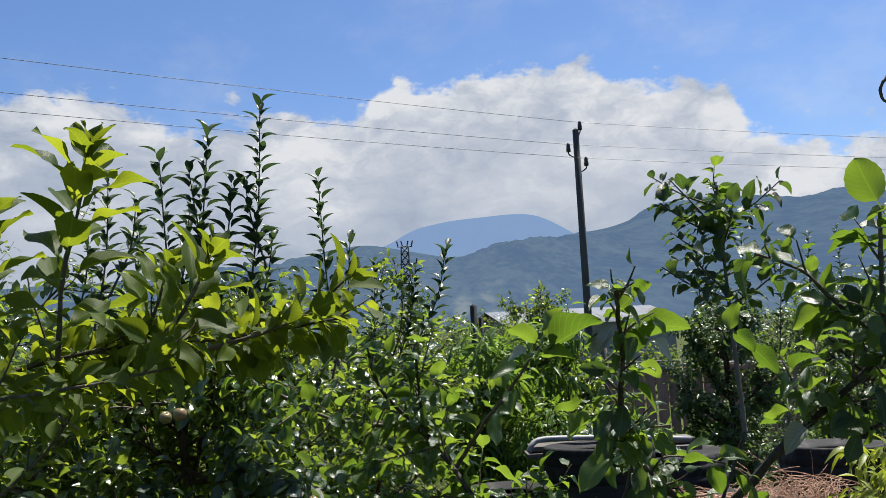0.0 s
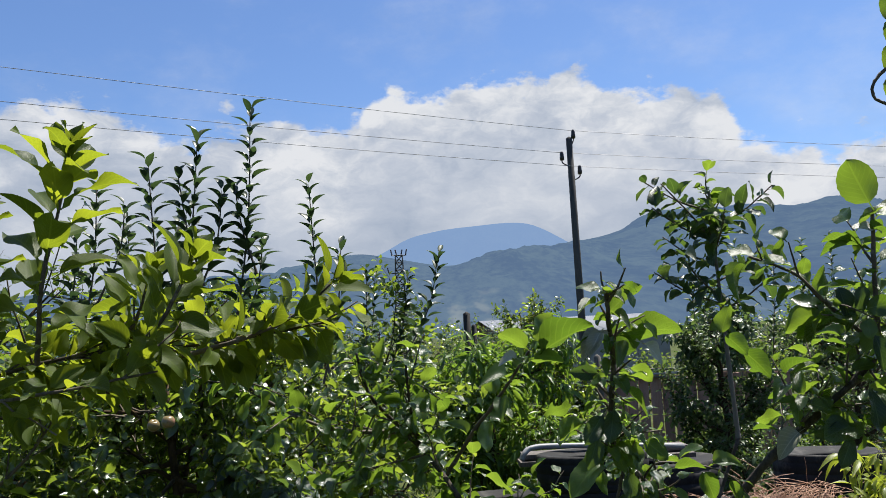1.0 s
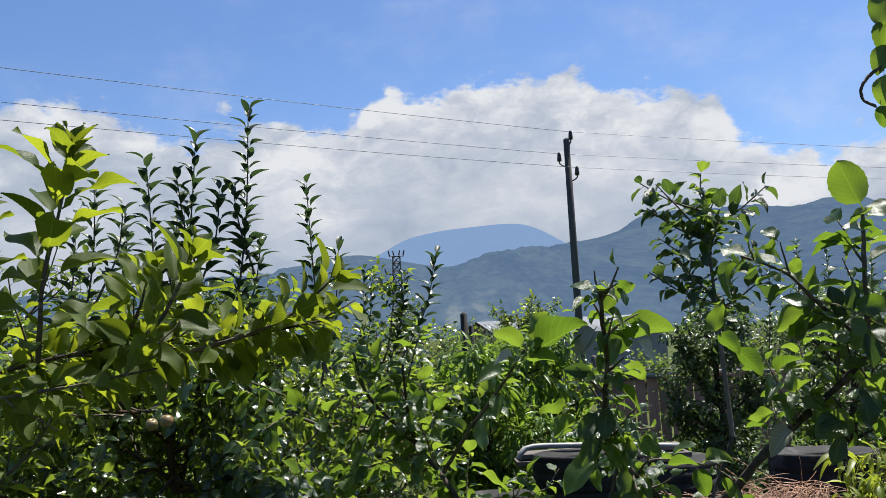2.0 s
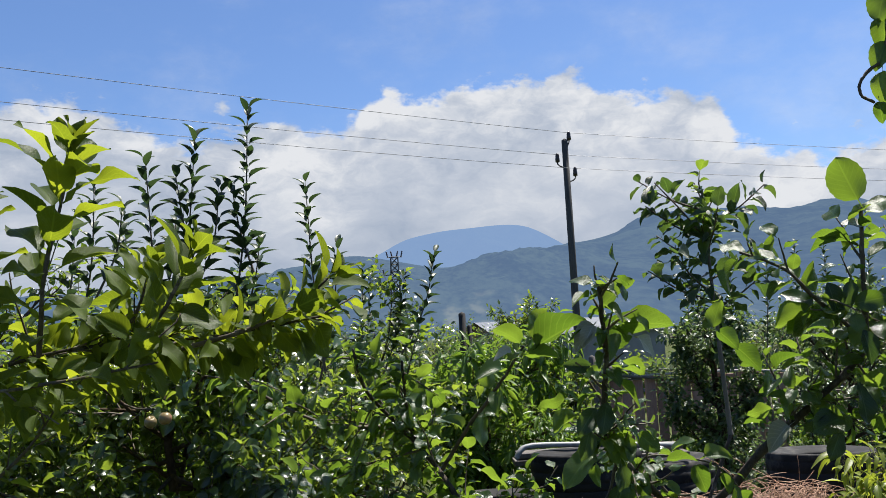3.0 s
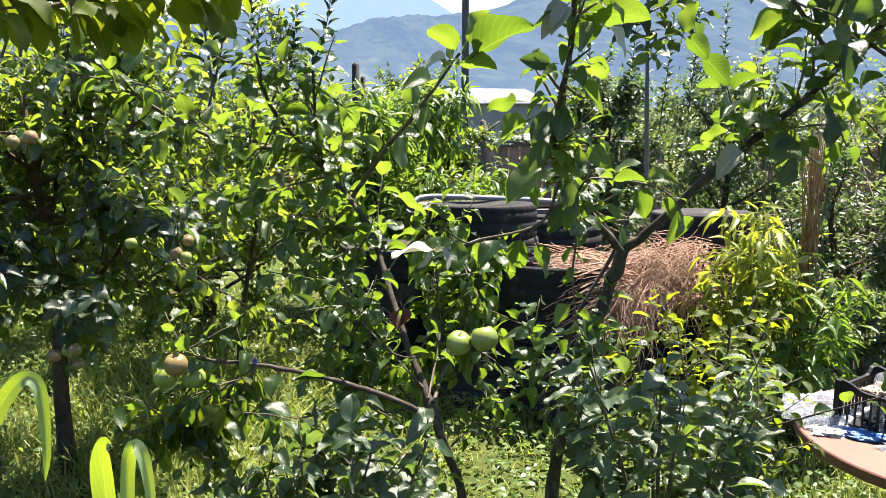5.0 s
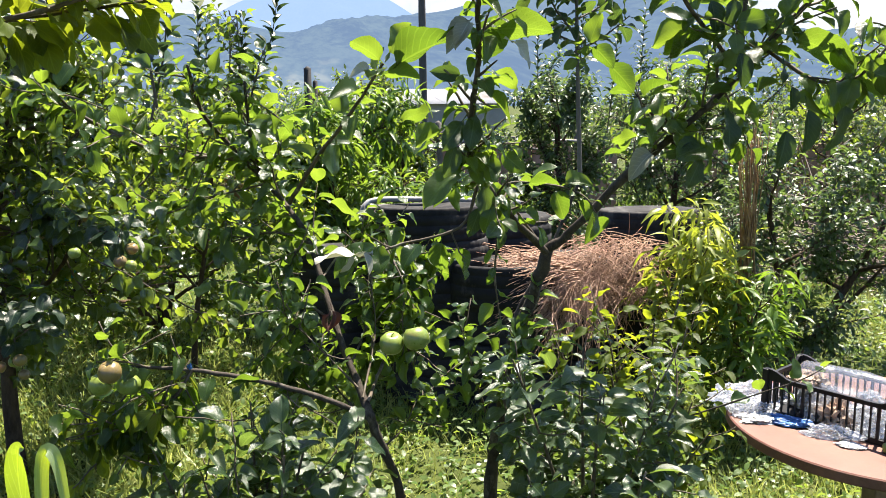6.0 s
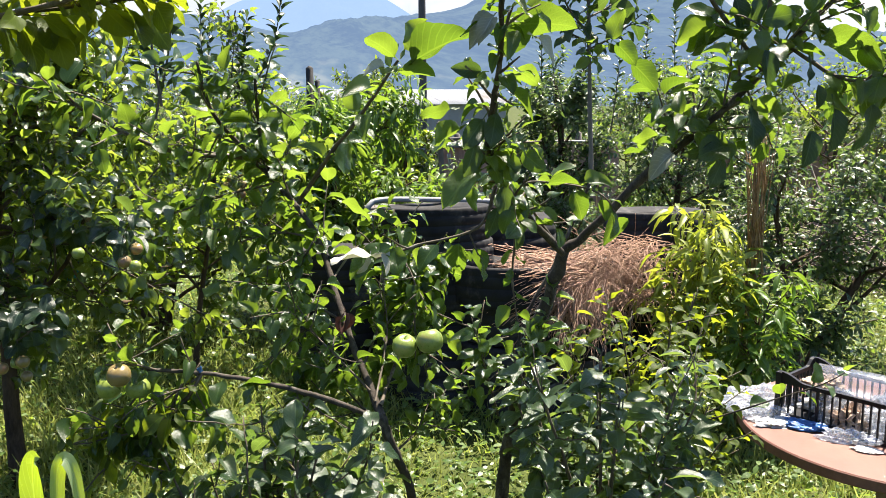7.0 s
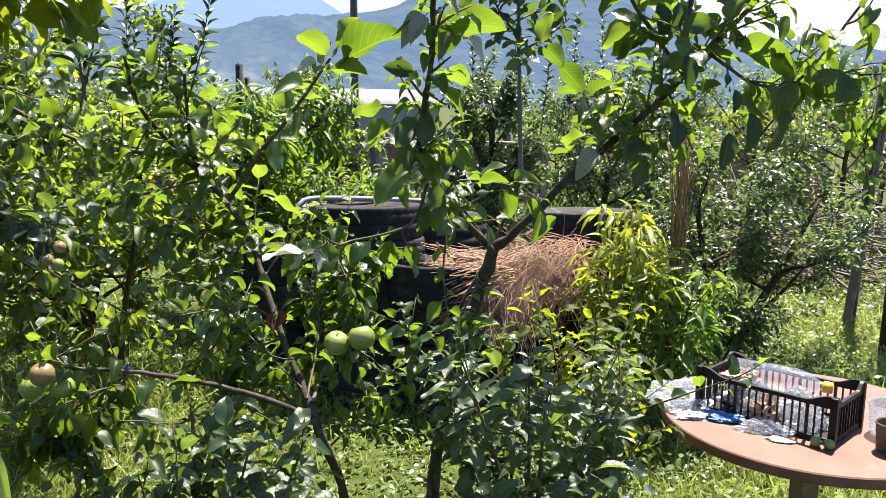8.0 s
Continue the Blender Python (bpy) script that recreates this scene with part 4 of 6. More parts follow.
tree("apple_tree", "small-leaved bushy tree beside the table", "tree", (3.2, 4.95, 0), 39, 1.72, 0.78, 0.06, 14, 0.05, SMALL_FAR, GREY_LEAF, girth=0.04, spacing=0.0135, twigs=8, stems=2)
tree("apple_tree", "apple tree with forked dark trunk over shade", "tree", (-0.9, 6.95, 0), 41, 2.3, 1.18, 0.17, 18, 0.070, APPLE_FAR, APPLE_LEAF, girth=0.036, spacing=0.022, twigs=6, rise=(-0.1, 0.7), stems=3, apples=3,
     shoots=[(0.5, -0.6, 1.5, 2.35, 0.15, 0.06), (0.75, -0.9, 1.55, 2.3, 0.2, 0.06)])
tree("apple_tree", "slender staked apple tree hung with green fruit", "tree", (-0.57, 5.85, 0), 42, 2.15, 0.85, 0.36, 9, 0.068, APPLE_MID, APPLE_LEAF, girth=0.022, spacing=0.032, twigs=5, apples=7,
     shoots=[(0.64, -0.5, 1.75, 2.38, 0.24, 0.065), (0.15, 0, 1.6, 2.35, 0.05, 0.06)])
fruit_tree = tree("apple_tree", "spreading apple tree with dark trunk and blushing fruit", "tree", (-1.27, 4.49, 0), 43, 2.3, 1.15, 0.47, 25, 0.070, APPLE_MID, APPLE_LEAF, girth=0.042, spacing=0.026, apples=12, twigs=6, rise=(-0.32, 0.75),
     shoots=[(0.53, -0.6, 1.9, 2.93, 0.10, 0.060), (0.32, -0.7, 1.9, 2.80, 0.16, 0.060), (0.12, -0.75, 1.9, 2.69, -0.06, 0.060), (0.78, -0.6, 1.75, 2.58, -0.06, 0.058), (0.9, -0.5, 1.7, 2.3, 0.1, 0.058), (0.24, -0.72, 2.15, 2.62, -0.10, 0.060), (0.42, -0.7, 2.1, 2.55, 0.12, 0.060), (0.02, -0.75, 2.1, 2.5, 0.12, 0.060), (-0.12, -0.7, 1.9, 2.6, 0.08, 0.060), (0.45, -0.6, 2.2, 2.6, -0.09, 0.060), (-0.02, -0.6, 1.9, 2.42, 0.10, 0.060), (0.20, -0.6, 1.9, 2.45, 0.14, 0.060), (-0.25, -0.6, 1.9, 2.40, 0.10, 0.060), (0.55, -0.5, 1.9, 2.35, 0.15, 0.060)])
fruit_rng = np.random.RandomState(77)
for at, size in (((-1.223, 3.350, 0.970), 0.060), ((-1.178, 3.400, 1.010), 0.058), ((-1.216, 3.450, 0.932), 0.055), ((-0.982, 3.500, 0.840), 0.060), ((-0.894, 3.450, 0.874), 0.058), ((-0.900, 3.500, 0.805), 0.050), ((-0.972, 3.400, 1.621), 0.062), ((-1.062, 3.500, 1.602), 0.058), ((-0.694, 3.500, 1.243), 0.055), ((-0.550, 3.550, 1.196), 0.060), ((-0.515, 3.600, 1.234), 0.058), ((-0.516, 3.550, 1.179), 0.056)):
    hang_apple(fruit_tree, at, size * 0.82, fruit_rng, 0.5)
for points in ([(-1.24, 4.40, 1.15), (-1.05, 3.85, 1.02), (-0.92, 3.50, 0.93)], [(-1.28, 4.40, 1.25), (-1.27, 3.80, 1.14), (-1.19, 3.42, 1.05)], [(-1.20, 4.45, 1.30), (-0.85, 3.95, 1.30), (-0.53, 3.60, 1.27)], [(-1.30, 4.40, 1.10), (-1.45, 3.90, 1.02), (-1.40, 3.50, 0.96)]):
    bough(fruit_tree, fruit_rng, points, 0.009, 0.003, "limb", BARK, spacing=0.024, leaf=0.092, start=0.35, leaf_mat=SHADE_LEAF, kind="apple", sag=0.5, side_twigs=9, twig_len=0.20)
for i, (x, y, h, r) in enumerate(((6.4, 9.2, 2.4, 1.3), (8.3, 9.8, 2.6, 1.4), (10.5, 11.5, 2.8, 1.6), (5.6, 11.6, 2.5, 1.3), (-2.4, 9.0, 2.3, 1.3), (-4.6, 8.4, 2.5, 1.5), (-3.6, 12.0, 2.6, 1.5), (-0.9, 11.0, 2.2, 1.3), (-0.5, 15.5, 2.3, 1.4), (0.75, 14.5, 2.2, 1.2), (1.2, 17.5, 2.4, 1.3), (-2.2, 16.5, 2.6, 1.5))):
    tree("apple_tree", "orchard apple tree with a full green crown", "tree", (x, y, G(x, y)), 60 + i, h, r, 0.12, 13, 0.075, SMALL_FLAT, (APPLE_LEAF, GREY_LEAF)[i % 2], girth=0.05, spacing=0.03, twigs=5, group="orchard trees")
tree("apple_tree", "apple tree at the row's end, dense dark leaves", "tree", (-3.0, 5.6, 0), 44, 2.4, 1.4, 0.3, 12, 0.075, APPLE_FAR, APPLE_LEAF, girth=0.055, spacing=0.03)
tree("peach_sapling", "yellow-green peach sapling with drooping narrow leaves", "tree", (2.17, 4.45, 0), 45, 1.43, 0.40, 0.30, 14, 0.12, PEACH_MID, YELLOW_LEAF, girth=0.014, spacing=0.029, sag=0.7, lift=0.12, twigs=3, rise=(0.5, 1.1))
tree("peach_sapling", "low peach sprout with long green leaves", "tree", (2.33, 4.12, 0), 46, 1.05, 0.34, 0.15, 13, 0.105, PEACH_MID, PEACH_LEAF, girth=0.012, spacing=0.026, sag=0.5, lift=0.14, twigs=3, rise=(0.5, 1.1))


for i, (x, y, h) in enumerate(((3.3, 23.0, 1.25), (4.7, 23.6, 1.2), (6.1, 24.2, 1.3), (8.2, 25.0, 2.3), (9.4, 22.0, 2.5), (10.8, 27.0, 2.9), (12.6, 24.0, 2.8), (14.5, 28.0, 3.0), (16.5, 26.0, 2.9), (12.0, 18.0, 2.5), (15.0, 19.0, 2.7))):
    tree("garden_tree", "far leafy garden tree beyond the fence", "tree", (x, y, G(x, y)), 80 + i, h, 1.25, 0.1, 11, 0.15, SMALL_FLAT, (APPLE_LEAF, GREY_LEAF)[i % 2], girth=0.06, spacing=0.06, twigs=4, group="far garden trees")


for i, (x, y, h) in enumerate(((2.0, 9.9, 0.95), (2.75, 9.7, 0.85), (3.5, 9.9, 1.0), (4.3, 9.6, 0.9), (5.1, 9.9, 1.0))):
    tree("shrub", "low leafy shrub along the fence", "shrub", (x, y, G(x, y)), 95 + i, h, 0.5, 0.06, 12, 0.06, SMALL_FLAT, (GREY_LEAF, PEACH_LEAF)[i % 2], girth=0.02, spacing=0.02, twigs=5, stems=2, group="shrubs along the fence")


# ---- the near apple saplings ----
def sapling_left():
    plant, rng = sapling("apple_sapling", "young forked apple tree with cut stubs and green apples", (0.36, 2.36, 0), 11)
    bough(plant, rng, [(0.36, 2.36, -0.05), (0.345, 2.34, 0.4), (0.302, 2.3, 0.795), (0.249, 2.25, 0.962), (0.223, 2.23, 1.046)], 0.0125, 0.0105, "trunk", BARK)
    bough(plant, rng, [(0.223, 2.23, 1.046), (0.158, 2.42, 1.223), (0.103, 2.6, 1.414), (0.004, 2.75, 1.543), (-0.063, 2.72, 1.615)], 0.0095, 0.0065, mat=BARK, spacing=0.03, leaf=0.078, start=0.40, side_twigs=12, twig_len=0.17)
    bough(plant, rng, [(-0.063, 2.72, 1.615), (-0.265, 2.65, 1.643), (-0.437, 2.6, 1.737), (-0.491, 2.55, 1.804)], 0.007, 0.003, spacing=0.022, leaf=0.072, start=0.05, side_twigs=9, twig_len=0.15)
    bough(plant, rng, [(-0.011, 2.75, 1.567), (-0.032, 2.6, 1.693), (-0.035, 2.5, 1.816)], 0.006, 0.004, mat=BARK, spacing=0.022, leaf=0.075, start=0.05, side_twigs=6, twig_len=0.13)
    bough(plant, rng, [(-0.056, 2.72, 1.615), (-0.144, 2.6, 1.736), (-0.167, 2.5, 1.855)], 0.006, 0.004, mat=BARK, spacing=0.022, leaf=0.075, start=0.05, side_twigs=6, twig_len=0.13)
    bough(plant, rng, [(0.063, 2.68, 1.495), (0.133, 2.5, 1.625), (0.211, 2.35, 1.741), (0.269, 2.2, 1.845)], 0.007, 0.003, spacing=0.045, leaf=0.075, start=0.25)
    bough(plant, rng, [(0.216, 2.23, 1.04), (0.105, 2.2, 1.106), (-0.019, 2.18, 1.158), (-0.16, 2.15, 1.204), (-0.291, 2.136, 1.225)], 0.0065, 0.004, mat=BARK, spacing=0.045, leaf=0.075, start=0.45, sag=0.9)
    bough(plant, rng, [(-0.16, 2.15, 1.204), (-0.21, 2.12, 1.14), (-0.30, 2.10, 1.10)], 0.004, 0.002, spacing=0.014, leaf=0.068, start=0.05, sag=1.1, side_twigs=14, twig_len=0.15)
    bough(plant, rng, [(0.221, 2.24, 1.069), (0.256, 2.35, 1.092), (0.312, 2.5, 1.131), (0.363, 2.62, 1.189), (0.404, 2.6, 1.302)], 0.005, 0.003, spacing=0.022, leaf=0.075, start=0.45, sag=1.1, side_twigs=12, twig_len=0.17)
    bough(plant, rng, [(-0.25, 2.14, 1.22), (-0.29, 2.12, 1.24), (-0.345, 2.10, 1.25)], 0.003, 0.0015, spacing=0.011, leaf=0.055, start=0.1, sag=0.2, side_twigs=2)
    # leafy side shoots round the fork
    for pts, sag in (([(0.19, 2.33, 1.13), (0.28, 2.36, 1.25), (0.36, 2.40, 1.36)], 0.6), ([(0.13, 2.5, 1.31), (0.22, 2.5, 1.38), (0.34, 2.5, 1.42)], 0.5), ([(0.158, 2.42, 1.223), (0.02, 2.44, 1.28), (-0.08, 2.46, 1.30)], 0.5),
                     ([(0.10, 2.6, 1.41), (0.0, 2.5, 1.42), (-0.12, 2.45, 1.40)], 0.5), ([(0.36, 2.45, 1.42), (0.40, 2.42, 1.34), (0.40, 2.40, 1.22)], 0.9), ([(0.004, 2.75, 1.543), (-0.15, 2.7, 1.50), (-0.28, 2.65, 1.46)], 0.5),
                     ([(0.17, 2.38, 1.19), (0.08, 2.34, 1.12), (0.02, 2.32, 1.03)], 0.9)):
        pts = [pts[0]] + [(x, y + 0.14, z) for x, y, z in pts[1:]]
        bough(plant, rng, pts, 0.0035, 0.002, spacing=0.016, leaf=0.072, start=0.3, sag=sag, side_twigs=7, twig_len=0.11)
    for pts, sag, leaf in (([(0.30, 2.52, 1.40), (0.34, 2.44, 1.30), (0.33, 2.40, 1.20), (0.36, 2.38, 1.07)], 0.7, 0.056), ([(0.20, 2.26, 1.10), (0.10, 2.33, 1.20), (0.02, 2.36, 1.28)], 0.4, 0.06),
                           ([(0.158, 2.42, 1.223), (0.06, 2.46, 1.20), (-0.03, 2.45, 1.12)], 0.6, 0.058), ([(0.10, 2.6, 1.41), (0.05, 2.52, 1.34), (0.02, 2.46, 1.24)], 0.6, 0.056),
                           ([(0.24, 2.25, 1.0), (0.16, 2.36, 1.06), (0.10, 2.42, 1.14)], 0.4, 0.055), ([(0.26, 2.27, 0.94), (0.36, 2.37, 0.98), (0.43, 2.43, 1.06)], 0.4, 0.055),
                           ([(0.21, 2.24, 1.08), (0.26, 2.40, 1.20), (0.25, 2.42, 1.34)], 0.4, 0.058), ([(0.10, 2.2, 1.106), (0.04, 2.3, 1.02), (0.02, 2.34, 0.92)], 0.8, 0.06)):
        bough(plant, rng, pts, 0.003, 0.0016, spacing=0.016, leaf=leaf, start=0.15, sag=sag, side_twigs=8, twig_len=0.11)
    # the tip of the upright branch: one long curled leaf and its neighbours
    set_leaves(plant, rng, [
        ((0.262, 2.20, 1.853), (0.204, 2.18, 1.903), "glow"), ((0.286, 2.20, 1.869), (0.332, 2.22, 1.933), "glow"), ((0.298, 2.20, 1.841), (0.411, 2.17, 1.912), "glow"),
        ((0.274, 2.20, 1.825), (0.347, 2.23, 1.829), "glow"), ((0.179, 2.45, 1.665), (0.161, 2.42, 1.586), "glow"), ((0.165, 2.50, 1.513), (0.235, 2.45, 1.479), "glow")])
    one_leaf(plant, (0.24, 2.20, 1.83), (-0.8, -0.2, 0.1), (0.1, -0.6, 0.8), 0.04, DRY_LEAF, rng, "apple", 6, label="withered greyish leaf")
    # limp leaves round the fruit at the end of the low branch
    for pts in ([(-0.16, 2.15, 1.20), (-0.27, 2.13, 1.14), (-0.37, 2.12, 1.09)], [(-0.27, 2.136, 1.20), (-0.33, 2.12, 1.11), (-0.36, 2.10, 1.02)], [(-0.20, 2.13, 1.19), (-0.24, 2.12, 1.10), (-0.26, 2.10, 1.00)]):
        bough(plant, rng, pts, 0.0028, 0.0014, spacing=0.018, leaf=0.072, start=0.2, leaf_mat=LIGHT_LEAF, kind="plum", sag=1.1, up_bias=0.7, side_twigs=4, twig_len=0.08)
    one_leaf(plant, (0.139, 2.120, 1.324), (0.1, -0.2, -1), (1.0, -0.6, 0.1), 0.048, RED_LEAF, rng, "apple", 6, label="dead reddish-brown leaf")
    one_leaf(plant, (0.131, 2.120, 1.316), (-0.35, -0.1, -1), (-1.0, -0.5, 0.3), 0.042, RED_LEAF, rng, "apple", 7, label="dead reddish-brown leaf")
    for at, s in (((0.284, 2.270, 1.199), 0.060), ((0.340, 2.250, 1.213), 0.064)):
        hang_apple(plant, at, s, rng, 0.0)
    for at, s, b in (((-0.312, 2.08, 1.232), 0.048, 1.0), ((-0.340, 2.12, 1.195), 0.05, 0.0), ((-0.285, 2.12, 1.19), 0.05, 0.0)):
        hang_apple(plant, at, s, rng, b)


def sapling_right():
    plant, rng = sapling("apple_sapling", "leaning young apple tree with long bare-barked limbs", (0.56, 2.58, 0), 12)
    bough(plant, rng, [(0.56, 2.58, -0.05), (0.587, 2.50, 0.714), (0.591, 2.46, 0.859), (0.612, 2.38, 1.127), (0.637, 2.31, 1.265), (0.656, 2.232, 1.418)], 0.020, 0.0145, "trunk", BARK)
    bough(plant, rng, [(0.656, 2.232, 1.418), (0.702, 2.19, 1.467), (0.803, 2.10, 1.610), (0.880, 2.06, 1.685), (0.955, 2.0, 1.777), (1.021, 1.96, 1.864), (1.092, 1.90, 1.965)], 0.0115, 0.005, mat=BARK, spacing=0.030, leaf=0.068, start=0.34, side_twigs=24, twig_len=0.16)
    bough(plant, rng, [(0.650, 2.225, 1.412), (0.524, 2.08, 1.518), (0.423, 1.95, 1.621), (0.385, 1.88, 1.685)], 0.009, 0.007, mat=BARK, spacing=0.018, leaf=0.056, start=0.25, sag=0.35, side_twigs=18, twig_len=0.09)
    bough(plant, rng, [(0.385, 1.88, 1.685), (0.38, 1.82, 1.762), (0.382, 1.79, 1.82), (0.361, 1.7, 1.905), (0.353, 1.66, 1.957)], 0.006, 0.004, mat=BARK, spacing=0.018, leaf=0.05, start=0.0, sag=0.4, side_twigs=14, twig_len=0.07)
    bough(plant, rng, [(0.421, 1.96, 1.599), (0.383, 1.95, 1.521), (0.268, 1.96, 1.49), (0.183, 1.96, 1.465)], 0.0035, 0.002, spacing=0.026, leaf=0.07, start=0.35, sag=0.9, side_twigs=3, twig_len=0.08)
    bough(plant, rng, [(0.985, 1.98, 1.815), (0.845, 1.9, 1.912), (0.765, 1.86, 1.977), (0.671, 1.84, 2.014)], 0.005, 0.0025, spacing=0.024, leaf=0.07, start=0.1, side_twigs=4, twig_len=0.09)
    bough(plant, rng, [(1.021, 1.96, 1.864), (1.085, 1.88, 1.80), (1.135, 1.84, 1.797), (1.175, 1.82, 1.835), (1.247, 1.78, 1.958)], 0.0042, 0.0025, spacing=0.03, leaf=0.07, start=0.15, sag=0.9, side_twigs=8)
    bough(plant, rng, [(0.953, 1.93, 1.832), (0.943, 1.9, 1.97), (0.946, 1.89, 2.097)], 0.006, 0.004, spacing=0.035, leaf=0.08, start=0.3, side_twigs=1)
    bough(plant, rng, [(0.625, 2.20, 1.44), (0.513, 2.1, 1.579), (0.597, 2.05, 1.589), (0.655, 2.0, 1.569), (0.687, 2.0, 1.526)], 0.003, 0.0015, spacing=0.04, leaf=0.065, start=0.3)
    # single leaves that stand free
    free = [((0.358, 1.70, 1.915), (0.62, 0.1, 0.55), (-0.5, 0.6, 0.7), 0.082, 0, "apple"), ((0.942, 1.89, 2.115), (-0.45, 0.0, 1.0), (0.2, 1.0, 0.2), 0.098, 0, "round"),
            ((0.352, 1.70, 1.87), (-0.75, -0.1, 0.05), (0.1, 0.6, 0.9), 0.062, 2, "apple")]
    for at, axis, up, s, k, kind in free:
        one_leaf(plant, at, axis, up, s, APPLE_LEAF_NEAR, rng, kind, k)
    for at, axis, s, k in (((0.345, 1.68, 1.88), (-0.75, -0.2, -0.35), 0.048, 6), ((0.34, 1.67, 1.885), (-0.5, -0.3, -0.6), 0.042, 7), ((0.43, 1.74, 1.86), (0.8, -0.1, -0.55), 0.05, 4),
                           ((0.802, 2.00, 1.652), (-0.85, -0.2, -0.53), 0.060, 6), ((0.95, 1.89, 2.06), (-0.8, -0.1, 0.35), 0.045, 2)):
        one_leaf(plant, at, axis, (0.1, -0.6, 0.8), s, DRY_LEAF, rng, "apple", k, label="withered greyish leaf")
    one_leaf(plant, (0.178, 1.88, 1.488), (-1.0, -0.1, 0.0), (0.0, 0.02, 1.0), 0.082, DRY_LEAF, rng, "plum", 0, label="withered whitish leaf")
    one_leaf(plant, (0.165, 1.87, 1.487), (-0.35, -0.2, -0.8), (0.8, -0.3, 0.5), 0.036, DRY_LEAF, rng, "apple", 2, label="withered whitish leaf")
    one_leaf(plant, (0.185, 1.88, 1.492), (0.35, -0.3, -0.7), (0.7, -0.4, 0.5), 0.042, DRY_LEAF, rng, "plum", 1, label="withered whitish leaf")
    bough(plant, rng, [(0.423, 1.95, 1.621), (0.47, 2.0, 1.52), (0.475, 2.03, 1.40), (0.49, 2.04, 1.30)], 0.003, 0.0015, spacing=0.028, leaf=0.055, start=0.15, sag=0.2)
    bough(plant, rng, [(0.55, 2.42, 0.95), (0.50, 2.36, 1.10), (0.46, 2.34, 1.24)], 0.003, 0.0016, spacing=0.018, leaf=0.062, start=0.2, side_twigs=7, twig_len=0.11)
    bough(plant, rng, [(0.57, 2.40, 1.0), (0.62, 2.32, 1.10), (0.60, 2.28, 1.22)], 0.003, 0.0016, spacing=0.018, leaf=0.062, start=0.2, side_twigs=6, twig_len=0.11)
    # leaves along the upright tip
    set_leaves(plant, rng, [
        ((0.381, 1.78, 1.838), (0.431, 1.79, 1.909), "glow"), ((0.408, 1.76, 1.881), (0.501, 1.78, 1.893), "glow"), ((0.401, 1.80, 1.778), (0.447, 1.77, 1.734), "glow"),
        ((0.418, 1.82, 1.815), (0.465, 1.84, 1.791), "glow"), ((0.303, 1.82, 1.746), (0.247, 1.80, 1.737), "glow"), ((0.326, 1.84, 1.714), (0.271, 1.82, 1.690), "glow"),
        ((0.421, 1.90, 1.670), (0.434, 1.88, 1.614), "glow"), ((0.456, 1.90, 1.666), (0.496, 1.90, 1.632), "glow"), ((0.522, 1.95, 1.601), (0.581, 1.95, 1.611), "glow")])
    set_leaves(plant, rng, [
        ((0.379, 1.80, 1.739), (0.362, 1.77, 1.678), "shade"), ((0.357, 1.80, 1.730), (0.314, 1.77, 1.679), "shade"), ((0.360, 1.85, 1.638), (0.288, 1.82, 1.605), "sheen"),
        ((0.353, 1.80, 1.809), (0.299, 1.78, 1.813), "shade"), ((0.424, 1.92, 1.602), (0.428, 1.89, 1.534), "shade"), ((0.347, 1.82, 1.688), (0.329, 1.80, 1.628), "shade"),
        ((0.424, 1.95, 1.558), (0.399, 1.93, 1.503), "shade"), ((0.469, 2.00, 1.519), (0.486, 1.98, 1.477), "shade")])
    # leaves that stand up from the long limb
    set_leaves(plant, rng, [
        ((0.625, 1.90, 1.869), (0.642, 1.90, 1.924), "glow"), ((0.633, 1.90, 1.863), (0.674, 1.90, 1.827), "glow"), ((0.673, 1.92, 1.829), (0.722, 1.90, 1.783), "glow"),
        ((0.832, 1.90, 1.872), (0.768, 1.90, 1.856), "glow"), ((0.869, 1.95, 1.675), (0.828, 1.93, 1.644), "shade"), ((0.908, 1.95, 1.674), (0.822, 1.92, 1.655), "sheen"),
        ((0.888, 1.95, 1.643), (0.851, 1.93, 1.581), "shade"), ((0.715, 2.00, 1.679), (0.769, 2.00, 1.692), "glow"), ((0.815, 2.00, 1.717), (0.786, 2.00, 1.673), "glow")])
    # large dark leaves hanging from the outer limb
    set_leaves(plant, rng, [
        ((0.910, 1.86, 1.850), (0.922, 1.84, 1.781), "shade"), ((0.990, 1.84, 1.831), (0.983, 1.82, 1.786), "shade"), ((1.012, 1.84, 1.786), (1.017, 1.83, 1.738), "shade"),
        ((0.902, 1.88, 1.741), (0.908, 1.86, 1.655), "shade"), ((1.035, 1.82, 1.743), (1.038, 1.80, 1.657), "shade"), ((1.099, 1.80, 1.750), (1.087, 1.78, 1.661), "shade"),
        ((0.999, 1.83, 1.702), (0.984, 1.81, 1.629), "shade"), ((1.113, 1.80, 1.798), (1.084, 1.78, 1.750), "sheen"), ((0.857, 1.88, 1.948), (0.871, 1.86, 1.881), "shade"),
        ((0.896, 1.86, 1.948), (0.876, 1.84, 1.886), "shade")])
